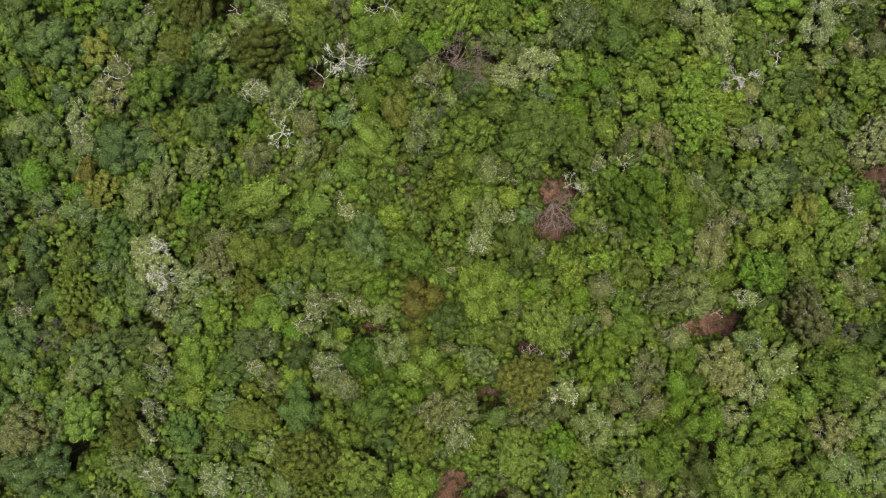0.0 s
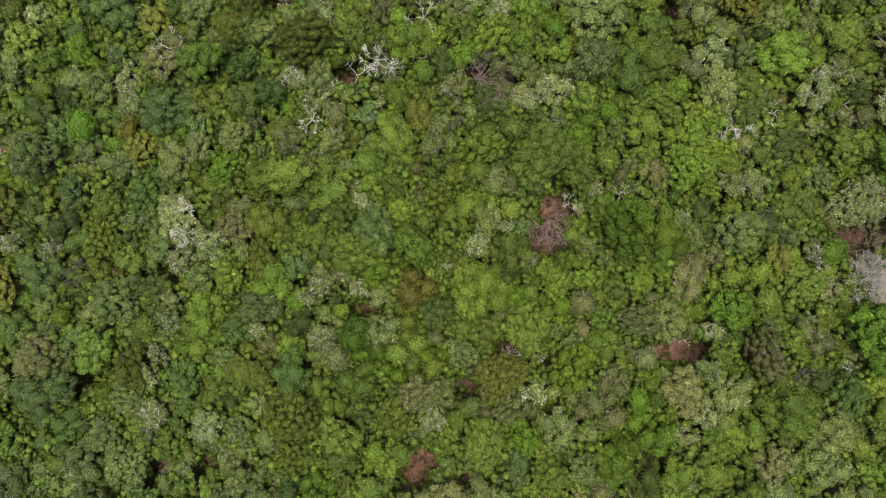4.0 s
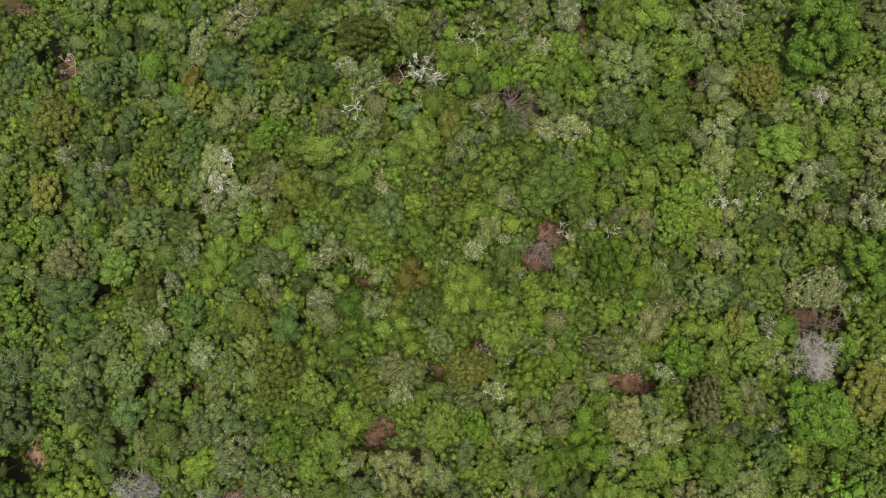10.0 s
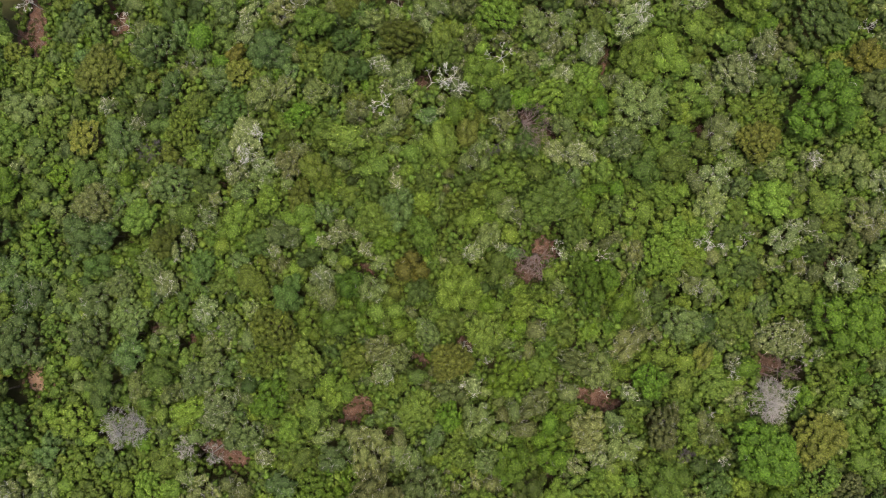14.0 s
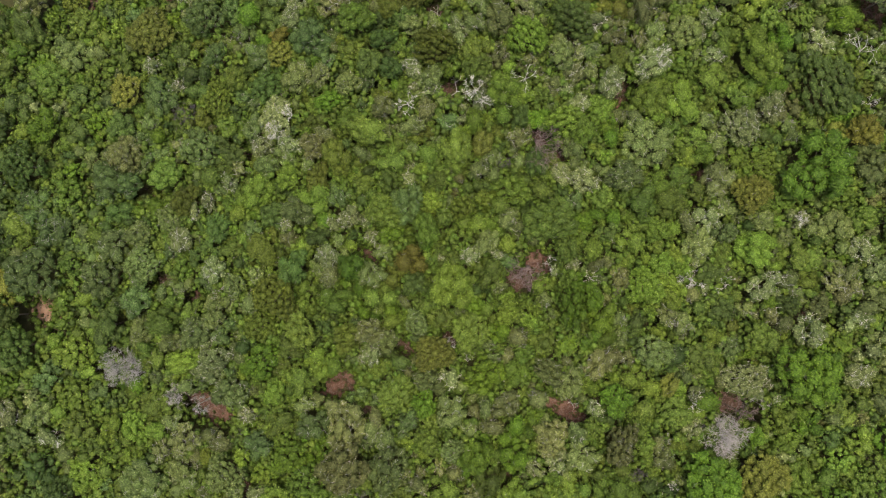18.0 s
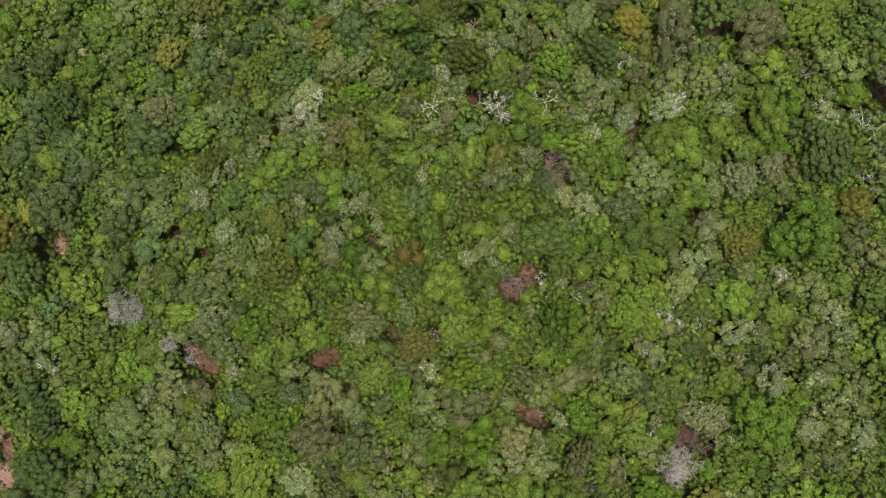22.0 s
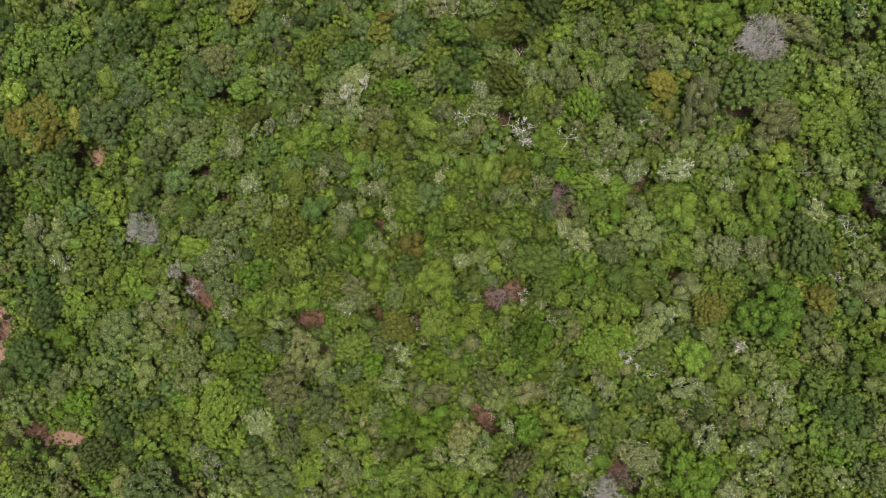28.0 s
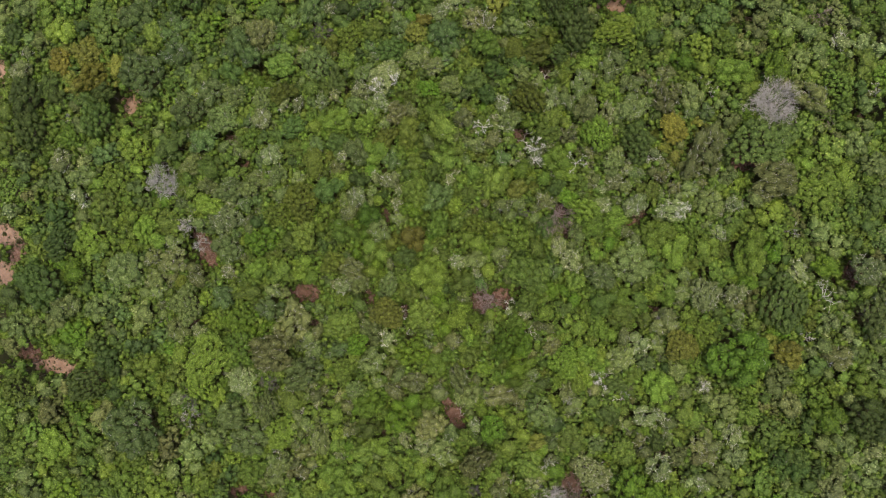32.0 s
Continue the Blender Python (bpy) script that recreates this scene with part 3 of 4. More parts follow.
dead_tree(52.8, 3.5, 7.0, ASH_WOOD, 34, 5, 0.6, "large bleached dead tree with a dense round head of branches")
dead_tree(52.5, 8.0, 5.0, MAUVE_WOOD, 10, 4, 0.7, "dark mauve dead tree on shaded earth")
dead_tree(46.0, 4.6, 3.0, PALE_WOOD, 7, 3, 0.7, "pale leafless treetop among green crowns", rise=2.5)
dead_tree(-6.3, 66.2, 9.9, ASH_WOOD, 42, 5, 0.6, "large bleached grey dead tree with a dense round head")
dead_tree(-13.4, 56.2, 4.3, PALE_WOOD, 5, 3, 1.0, "white dead tree lying along the canopy")
dead_tree(-19.6, 80.5, 4.3, MAUVE_WOOD, 9, 4, 0.7, "mauve-brown leafless tree among green crowns")
dead_tree(-0.5, 76.3, 3.9, MAUVE_WOOD, 8, 3, 0.7, "mauve leafless shrub among green crowns")
dead_tree(-2.7, 86.6, 3.2, PALE_WOOD, 9, 3, 0.9, "small bleached dead tree among green crowns")
dead_tree(-29.0, -48.8, 6.6, GREY_WOOD, 26, 5, 0.5, "grey dead tree with a dense ball of twigs")
dead_tree(-19.9, -47.1, 4.4, ASH_WOOD, 16, 4, 0.7, "whitish grey dead tree with upright twigs")
dead_tree(-46.4, -63.0, 2.9, GREY_WOOD, 7, 3, 0.6, "small grey leafless shrub among green crowns")
dead_tree(-2.9, -57.4, 2.6, GREY_WOOD, 6, 3, 0.8, "small grey dead shrub among green crowns")
dead_tree(14.6, -41.0, 4.4, DARK_WOOD, 10, 4, 0.8, "dark grey leafless tree in a gap")
dead_tree(12.2, -56.5, 5.1, DARK_WOOD, 8, 4, 0.8, "dark leafless tree with crooked limbs")
dead_tree(16.0, -58.3, 4.2, GREY_WOOD, 9, 4, 0.9, "grey fallen dead crown among green crowns")
dead_tree(27.8, -43.9, 3.9, GREY_WOOD, 8, 4, 0.7, "grey leafless tree among green crowns")
dead_tree(-32.5, -33.4, 2.4, MAUVE_WOOD, 6, 3, 0.7, "small dead shrub over dark earth")
dead_tree(38.0, 59.5, 3.2, PALE_WOOD, 7, 3, 0.7, "small pale pinkish dead tree")
dead_tree(40.3, 37.5, 2.8, PALE_WOOD, 7, 3, 0.9, "small white dead tree among green crowns", rise=2.7)
dead_tree(31.4, 65.2, 6.2, PALE_WOOD, 7, 3, 0.9, "bleached dead tree with long forked limbs")
dead_tree(27.0, 73.6, 3.0, PALE_WOOD, 5, 3, 0.8, "small bleached dead tree by red earth")
dead_tree(46.9, -9.5, 3.0, DARK_WOOD, 7, 3, 0.7, "dark leafless shrub among green crowns")
dead_tree(7.1, 43.7, 4.3, PALE_WOOD, 7, 3, 0.7, "pale bare twigs among silver leaves", rise=2.8)
dead_tree(17.6, 62.7, 3.9, GREY_WOOD, 6, 3, 0.6, "grey bare twigs in the canopy")
dead_tree(-60.0, 4.4, 3.9, PALE_WOOD, 4, 3, 0.7, "pale bare branches over pinkish earth")
dead_tree(-74.9, 0.1, 3.9, PALE_WOOD, 7, 3, 0.7, "bleached leafless tree by pinkish earth")
dead_tree(55.4, 11.3, 2.3, ASH_WOOD, 10, 3, 0.7, "small ash grey leafless shrub among crowns")
dead_tree(51.4, -7.7, 1.7, ASH_WOOD, 7, 3, 0.6, "small ash grey leafless shrub among crowns", rise=2.7)
dead_tree(-15.8, -46.1, 3.7, GREY_WOOD, 9, 4, 0.7, "grey leafless branches beside red earth")

# ---- living trees that stand out by colour or size ----
tree("bright", -19.5, -72.4, 2.5, 0.5)
tree("bright", -17.5, -72.8, 2.7, 0.5)
tree("bright", -17.2, -70.4, 2.9, 0.5)
tree("bright", -19.2, -70.6, 3.0, 0.5)
tree("bright", -5.9, -78.9, 2.2, 0.5)
tree("bright", 7.5, 29.9, 2.0, 0.5)
tree("bright", 9.1, 29.4, 2.4, 0.5)
tree("bright", 7.6, 31.5, 2.3, 0.5)
tree("bright", 61.0, -8.4, 2.3, 0.5)
tree("bright", 60.7, -6.3, 2.3, 0.5)
tree("bright", 59.5, -8.6, 2.8, 0.5)
tree("bright", 62.0, 12.2, 2.4, 0.5)
tree("bright", 63.5, 13.2, 2.3, 0.5)
tree("bright", 62.5, 14.8, 2.4, 0.5)
tree("bright", 61.1, 14.0, 2.6, 0.5)
tree("bright", -77.6, -31.4, 2.5, 0.5)
tree("bright", -79.6, -30.9, 3.1, 0.5)
tree("bright", -80.3, -32.6, 2.4, 0.5)
tree("bright", -78.0, -33.4, 2.6, 0.5)
tree("brown", -38.0, 20.3, 3.2, 0.5)
tree("brown", 23.3, -18.5, 3.4, 0.5)
tree("brown", 19.5, -33.3, 2.4, 0.5)
tree("brown", 19.2, -31.7, 2.3, 0.5)
tree("brown", 50.9, 33.0, 3.2, 0.5)
tree("brown", 53.6, 32.9, 3.4, 0.5)
tree("brown", 53.9, 34.6, 3.3, 0.5)
tree("brown", 52.2, 36.2, 2.9, 0.5)
tree("brown", 50.6, 35.3, 3.5, 0.5)
tree("brown", 7.9, -29.3, 2.7, 0.5)
tree("brown", -0.7, 44.4, 2.1, 0.5)
tree("brown", -2.4, 43.8, 2.7, 0.5)
tree("brown", -1.5, 41.7, 2.1, 0.5)
tree("brown", -0.0, 42.6, 2.7, 0.5)
tree("dark", -4.4, 23.1, 3.8, 0.5)
tree("dark", -50.0, -5.3, 3.1, 0.5)
tree("dark", -48.4, -7.0, 2.7, 0.5)
tree("dark", -46.8, -5.5, 2.7, 0.5)
tree("dark", -48.4, -3.8, 2.7, 0.5)
tree("dark", -51.5, -63.9, 4.0, 0.5)
tree("dark", -54.2, -64.4, 4.6, 0.5)
tree("dark", -49.2, -54.8, 3.9, 0.5)
tree("dark", -48.6, -58.1, 3.9, 0.5)
tree("dark", 7.1, -71.4, 3.1, 0.5)
tree("dark", 5.4, -70.5, 2.7, 0.5)
tree("dark", 57.9, 47.1, 3.6, 0.5)
tree("dark", 60.9, 47.4, 3.7, 0.5)
tree("dark", 60.9, 49.8, 4.1, 0.5)
tree("dark", 59.1, 50.9, 3.8, 0.5)
tree("dark", 57.3, 49.2, 3.3, 0.5)
tree("dark", -56.7, -44.2, 2.7, 0.5)
tree("dark", -57.8, -46.2, 2.8, 0.5)
tree("dark", -55.4, -47.6, 2.7, 0.5)
tree("dark", -72.6, -35.2, 3.3, 0.5)
tree("dark", -74.0, -36.3, 2.7, 0.5)
tree("dark", -72.8, -38.4, 2.8, 0.5)
tree("dark", -70.9, -37.0, 3.2, 0.5)
tree("green", 14.8, 10.9, 4.3, 0.5)
tree("green", 43.7, -5.4, 3.6, 0.5)
tree("green", 41.4, -4.1, 3.5, 0.5)
tree("green", -4.7, -14.4, 3.0, 0.5)
tree("green", -3.1, -14.8, 3.1, 0.5)
tree("green", -2.2, -12.8, 2.6, 0.5)
tree("grey", 37.2, -17.3, 2.6, 0.5)
tree("grey", 20.9, -25.7, 3.9, 0.5)
tree("grey", 30.1, -43.4, 3.7, 0.5)
tree("grey", 20.9, -54.3, 3.9, 0.5)
tree("grey", 9.2, -31.1, 3.4, 0.5)
tree("grey", 11.1, -31.0, 3.4, 0.5)
tree("grey", 36.3, 67.7, 2.4, 0.5)
tree("grey", 62.7, 35.5, 2.7, 0.5)
tree("grey", 62.3, 33.4, 2.6, 0.5)
tree("grey", 64.5, 33.2, 2.4, 0.5)
tree("grey", 64.3, 35.5, 3.0, 0.5)
tree("lime", -20.7, 13.4, 2.6, 0.5)
tree("lime", 32.7, 15.1, 3.2, 0.5)
tree("lime", 32.6, 17.2, 3.0, 0.5)
tree("lime", 30.3, 17.1, 2.9, 0.5)
tree("lime", -25.2, 3.2, 2.3, 0.5)
tree("lime", 17.0, 0.2, 2.6, 0.5)
tree("lime", 14.8, 0.1, 2.5, 0.5)
tree("lime", 17.2, -1.7, 2.6, 0.5)
tree("lime", -30.0, -17.5, 2.8, 0.5)
tree("lime", -32.1, -17.2, 2.8, 0.5)
tree("lime", 39.4, -18.8, 3.2, 0.5)
tree("lime", 38.2, -17.7, 3.1, 0.5)
tree("lime", 36.4, -18.9, 3.0, 0.5)
tree("lime", 37.5, -20.8, 2.6, 0.5)
tree("green", -56.3, -41.6, 4.4, 0.5)
tree("lime", -20.7, 61.4, 4.5, 0.5)
tree("lime", -20.9, -55.7, 4.1, 0.5)
tree("lime", -22.2, -54.9, 4.1, 0.5)
tree("lime", -24.8, -56.4, 3.9, 0.5)
tree("lime", -23.8, -58.6, 3.2, 0.5)
tree("lime", 9.5, -62.4, 2.7, 0.5)
tree("lime", 9.2, -60.3, 2.5, 0.5)
tree("lime", 7.2, -60.8, 2.9, 0.5)
tree("lime", 6.9, -62.7, 2.7, 0.5)
tree("lime", 48.5, 61.0, 2.8, 0.5)
tree("lime", 19.4, 28.2, 4.1, 0.5)
tree("lime", 61.4, 9.2, 4.1, 0.5)
tree("olive", -44.4, -5.5, 5.8, 0.5)
tree("orange", -3.6, -5.9, 5.1, 0.5)
tree("orange", -57.8, -60.9, 4.8, 0.5)
tree("orange", -52.6, -56.1, 5.7, 0.5)
tree("orange", -7.5, 47.5, 4.7, 0.5)
tree("orange", -51.4, -54.9, 3.9, 0.5)
tree("silver", -1.9, 34.0, 3.6, 0.5)
tree("silver", 24.0, 43.6, 6.2, 0.5)
tree("silver", -55.9, -7.8, 2.9, 0.5)
tree("silver", 70.0, 30.3, 4.8, 0.5)
tree("teal", -27.1, 11.8, 2.6, 0.5)
tree("teal", 10.9, 17.8, 2.9, 0.5)
tree("teal", -63.4, -39.0, 3.4, 0.5)
tree("teal", -65.7, -37.5, 4.3, 0.5)
tree("teal", -58.1, -39.9, 3.5, 0.5)
tree("teal", -56.3, -40.0, 3.2, 0.5)
tree("teal", -55.6, -38.1, 3.1, 0.5)
tree("teal", -57.3, -36.6, 3.6, 0.5)
tree("teal", -58.9, -37.5, 3.5, 0.5)
tree("teal", -52.1, -40.4, 3.3, 0.5)
tree("teal", -50.7, -39.4, 3.1, 0.5)
tree("teal", -51.2, -37.6, 3.4, 0.5)
tree("teal", -53.1, -37.5, 2.7, 0.5)
tree("teal", -53.9, -38.8, 2.9, 0.5)
tree("yellow", -56.2, -13.6, 5.2, 0.5)
tree("teal", -46.0, 23.7, 5.9, 0.7)
tree("yellow", -41.4, 23.1, 4.6, 0.7)
tree("dark", -41.7, 18.2, 2.6, 0.5)
tree("dark", -38.4, 25.0, 3.9, 0.5)
tree("grey", -35.8, 24.7, 3.9, 0.5)
tree("velvet", -31.8, 23.7, 4.0, 0.5)
tree("olive", -29.9, 27.3, 5.2, 0.7)
tree("dark", -29.2, 24.0, 3.9, 0.5)
tree("grey", -27.2, 23.3, 3.9, 0.5)
tree("silver", -25.6, 23.7, 2.0, 0.5)
tree("olive", -22.0, 23.0, 6.5, 0.7)
tree("green", -16.7, 25.9, 4.6, 0.7)
tree("green", -14.5, 24.6, 4.6, 0.7)
tree("lime", -34.5, 18.5, 5.2, 0.7)
tree("dark", -29.2, 18.8, 3.9, 0.5)
tree("dark", -28.6, 14.5, 4.6, 0.7)
tree("dark", -25.3, 16.1, 3.9, 0.5)
tree("brown", -39.7, 17.8, 4.6, 0.7)
tree("grey", -47.4, 13.9, 3.9, 0.5)
tree("grey", -51.0, 14.6, 3.3, 0.5)
tree("grey", -19.4, 18.7, 3.9, 0.5)
tree("silver", -18.4, 17.8, 2.9, 0.5)
tree("teal", -12.8, 15.1, 3.3, 0.5)
tree("silver", -10.9, 21.3, 3.9, 0.5)
tree("silver", -12.5, 23.9, 2.6, 0.5)
tree("lime", -8.9, 24.6, 5.9, 0.7)
tree("lime", -6.3, 25.8, 3.9, 0.5)
tree("yellow", -6.3, 15.8, 3.9, 0.5)
tree("grey", -4.0, 15.1, 3.6, 0.5)
tree("bright", -1.7, 24.5, 3.9, 0.5)
tree("brown", -2.4, 20.0, 3.3, 0.5)
tree("green", -8.9, 12.2, 5.9, 0.7)
tree("grey", -4.0, 12.5, 3.3, 0.5)
tree("dark", -2.1, 10.6, 2.6, 0.5)
tree("brown", -22.3, 10.3, 3.9, 0.5)
tree("olive", -24.0, 11.9, 2.9, 0.5)
tree("grey", -29.2, 9.9, 3.9, 0.5)
tree("brown", -33.8, 8.0, 3.9, 0.5)
tree("grey", -36.5, 5.4, 4.6, 0.7)
tree("orange", -42.7, 9.0, 2.9, 0.5)
tree("bright", -48.4, 8.3, 3.3, 0.5)
tree("teal", -47.7, 6.0, 3.6, 0.5)
tree("bright", -29.9, 5.7, 3.9, 0.5)
tree("lime", -25.9, 5.7, 3.9, 0.5)
tree("green", -22.0, 5.7, 5.2, 0.7)
tree("green", -16.8, 8.0, 2.6, 0.5)
tree("green", -15.5, 4.4, 4.6, 0.7)
tree("green", -11.5, 8.9, 3.9, 0.5)
tree("green", -14.1, 1.8, 3.9, 0.5)
tree("lime", -2.4, 5.7, 3.9, 0.5)
tree("lime", -0.1, 3.4, 4.2, 0.5)
tree("lime", 1.5, 26.5, 5.2, 0.7)
tree("lime", 4.8, 27.4, 4.6, 0.7)
tree("grey", 5.4, 24.5, 3.9, 0.5)
tree("lime", 10.3, 26.7, 2.6, 0.5)
tree("grey", 14.5, 25.8, 5.2, 0.7)
tree("green", 19.0, 24.4, 5.2, 0.7)
tree("green", 22.9, 27.0, 4.6, 0.7)
tree("lime", 24.2, 22.5, 3.9, 0.5)
tree("silver", 9.9, 21.2, 4.6, 0.7)
tree("silver", 6.7, 20.0, 3.6, 0.5)
tree("dark", 2.2, 18.7, 3.9, 0.5)
tree("green", 9.9, 12.8, 7.8, 0.7)
tree("bright", 17.1, 19.9, 2.6, 0.5)
tree("lime", 21.6, 18.6, 5.2, 0.7)
tree("lime", 28.0, 18.6, 3.9, 0.5)
tree("grey", 30.6, 24.7, 5.2, 0.7)
tree("lime", 34.5, 26.3, 3.3, 0.5)
tree("dark", 35.4, 22.4, 3.9, 0.5)
tree("silver", 42.8, 25.6, 4.6, 0.7)
tree("dark", 47.9, 26.2, 3.9, 0.5)
tree("green", 47.3, 19.2, 5.2, 0.7)
tree("lime", 28.0, 14.1, 5.9, 0.7)
tree("bright", 29.0, 12.3, 2.1, 0.5)
tree("brown", 24.8, 12.8, 3.9, 0.5)
tree("brown", 33.8, 12.7, 3.3, 0.5)
tree("grey", 36.7, 13.4, 3.3, 0.5)
tree("lime", 17.7, 13.4, 3.3, 0.5)
tree("lime", 2.2, 12.8, 5.2, 0.7)
tree("silver", 17.1, 9.9, 2.6, 0.5)
tree("bright", 21.0, 4.4, 5.9, 0.7)
tree("bright", 22.9, 7.6, 3.9, 0.5)
tree("bright", 26.1, 6.0, 4.9, 0.7)
tree("grey", 28.7, 7.6, 2.9, 0.5)
tree("grey", 35.8, 6.9, 5.9, 0.7)
tree("lime", 15.5, 4.0, 3.9, 0.5)
tree("yellow", 40.9, 4.3, 3.3, 0.5)
tree("silver", 45.3, 5.6, 2.6, 0.5)
tree("lime", 35.8, 1.8, 4.6, 0.7)
tree("grey", 4.1, 4.0, 3.9, 0.5)
tree("silver", 6.7, 3.4, 2.0, 0.5)
tree("lime", 1.2, 5.3, 3.3, 0.5)
tree("lime", 7.0, 5.7, 2.9, 0.5)
tree("teal", -49.0, -0.2, 3.9, 0.5)
tree("green", -43.8, -0.8, 3.9, 0.5)
tree("silver", -34.8, -1.8, 6.2, 0.7)
tree("grey", -36.5, -5.4, 3.9, 0.5)
tree("silver", -30.6, -3.8, 3.3, 0.5)
tree("olive", -23.0, -0.5, 5.2, 0.7)
tree("olive", -23.3, -5.4, 4.6, 0.7)
tree("teal", -19.4, -5.4, 3.9, 0.5)
tree("silver", -15.5, -6.7, 3.6, 0.5)
tree("green", -11.5, -2.5, 5.9, 0.7)
tree("teal", -9.6, 0.5, 5.9, 0.7)
tree("lime", -4.7, -0.5, 4.6, 0.7)
tree("bright", -8.9, -4.4, 3.9, 0.5)
tree("lime", -27.3, -8.0, 3.9, 0.5)
tree("lime", -22.0, -8.0, 5.2, 0.7)
tree("silver", -10.9, -7.0, 2.6, 0.5)
tree("lime", -29.9, -13.3, 5.9, 0.7)
tree("brown", -34.5, -12.0, 2.6, 0.5)
tree("silver", -34.2, -14.7, 2.7, 0.5)
tree("green", -37.2, -15.9, 3.3, 0.5)
tree("green", -46.3, -12.7, 2.6, 0.5)
tree("bright", -47.8, -16.0, 2.1, 0.5)
tree("bright", -10.2, -12.6, 4.6, 0.7)
tree("grey", -7.0, -11.9, 4.6, 0.7)
tree("silver", -14.2, -13.9, 3.9, 0.5)
tree("grey", -22.7, -11.3, 4.6, 0.7)
tree("velvet", -23.4, -19.8, 4.7, 0.7)
tree("dark", -17.4, -18.8, 5.2, 0.7)
tree("olive", -16.8, -24.1, 7.2, 0.7)
tree("grey", -21.4, -23.7, 2.7, 0.5)
tree("green", -43.1, -19.9, 5.2, 0.7)
tree("brown", -50.4, -21.6, 5.9, 0.7)
tree("teal", -49.8, -26.8, 5.9, 0.7)
tree("teal", -46.5, -25.2, 3.9, 0.5)
tree("olive", -37.8, -21.2, 4.6, 0.7)
tree("silver", -35.1, -19.2, 2.6, 0.5)
tree("silver", -35.9, -21.8, 2.6, 0.5)
tree("silver", -34.6, -26.8, 3.9, 0.5)
tree("grey", -38.2, -25.8, 3.6, 0.5)
tree("silver", -27.3, -27.1, 3.9, 0.5)
tree("grey", -23.4, -27.4, 3.9, 0.5)
tree("lime", -8.9, -18.5, 4.6, 0.7)
tree("brown", -1.7, -19.1, 4.6, 0.7)
tree("olive", -3.7, -22.0, 4.6, 0.7)
tree("lime", -5.7, -27.0, 2.6, 0.5)
tree("green", -10.2, -25.7, 5.2, 0.7)
tree("lime", 4.1, -5.1, 7.2, 0.7)
tree("lime", 13.8, -2.8, 3.9, 0.5)
tree("bright", 14.5, -6.0, 3.9, 0.5)
tree("green", 21.6, -2.8, 3.9, 0.5)
tree("grey", 24.8, -6.0, 4.6, 0.7)
tree("grey", 28.5, -5.7, 4.9, 0.7)
tree("bright", 35.8, -2.8, 5.2, 0.7)
tree("brown", 40.9, -7.9, 5.9, 0.7)
tree("silver", 34.5, -6.0, 2.6, 0.5)
tree("brown", 48.0, -5.4, 3.9, 0.5)
tree("brown", 18.4, -8.3, 2.6, 0.5)
tree("grey", 3.5, -13.2, 3.9, 0.5)
tree("yellow", 8.7, -15.2, 6.2, 0.7)
tree("bright", 17.1, -13.2, 6.2, 0.7)
tree("silver", 19.0, -11.9, 2.1, 0.5)
tree("brown", 22.9, -14.5, 4.6, 0.7)
tree("bright", 26.0, -15.8, 2.6, 0.5)
tree("bright", 26.8, -18.5, 3.9, 0.5)
tree("bright", 29.1, -20.0, 4.6, 0.7)
tree("brown", 32.0, -14.4, 6.2, 0.7)
tree("silver", 34.9, -16.5, 3.6, 0.5)
tree("grey", 37.4, -13.5, 5.2, 0.7)
tree("lime", 45.5, -14.7, 7.2, 0.7)
tree("lime", 30.3, -17.4, 2.3, 0.5)
tree("silver", 0.9, -21.4, 3.9, 0.5)
tree("lime", 3.1, -23.0, 3.9, 0.5)
tree("grey", 1.5, -18.4, 3.9, 0.5)
tree("grey", 16.5, -20.7, 5.2, 0.7)
tree("silver", 13.2, -16.8, 3.3, 0.5)
tree("bright", 24.2, -23.6, 5.2, 0.7)
tree("olive", 28.4, -26.1, 5.2, 0.7)
tree("brown", 44.2, -21.5, 5.2, 0.7)
tree("grey", 45.8, -26.1, 5.2, 0.7)
tree("lime", 41.6, -25.4, 3.9, 0.5)
tree("lime", 16.5, -26.8, 4.6, 0.7)
tree("brown", -77.4, -11.0, 6.2, 0.7)
tree("yellow", -59.2, -3.7, 7.5, 0.7)
tree("teal", -53.6, 3.7, 6.2, 0.7)
tree("green", -67.5, -19.8, 6.2, 0.7)
tree("dark", -75.2, -15.4, 5.3, 0.7)
tree("bright", -62.8, -26.2, 4.9, 0.7)
tree("dark", -61.9, -33.4, 7.1, 0.7)
tree("lime", -11.6, 33.5, 6.2, 0.7)
tree("grey", -16.7, 33.0, 5.3, 0.7)
tree("silver", 6.7, 42.6, 5.3, 0.7)
tree("silver", 3.6, 35.9, 4.4, 0.5)
tree("lime", 10.2, 38.6, 6.2, 0.7)
tree("grey", 14.0, 32.1, 8.0, 0.7)
tree("silver", 1.8, 30.2, 3.5, 0.5)
tree("lime", 4.9, 32.0, 4.4, 0.5)
tree("lime", 19.3, 53.4, 7.1, 0.7)
tree("bright", 20.2, 57.9, 4.0, 0.5)
tree("yellow", 31.7, 36.0, 6.2, 0.7)
tree("bright", 37.1, 45.5, 10.6, 0.7)
tree("orange", 39.4, 54.7, 5.3, 0.7)
tree("silver", 25.7, 48.4, 4.4, 0.5)
tree("silver", 40.6, 38.0, 3.5, 0.5)
tree("silver", 29.3, 28.7, 4.4, 0.5)
tree("silver", 25.1, 61.5, 4.4, 0.5)
tree("lime", 38.0, 29.8, 6.2, 0.7)
tree("dark", -44.4, -57.2, 6.2, 0.7)
tree("grey", -40.4, -39.7, 6.2, 0.7)
tree("silver", -18.2, -39.6, 6.2, 0.7)
tree("lime", -21.8, -41.6, 4.8, 0.7)
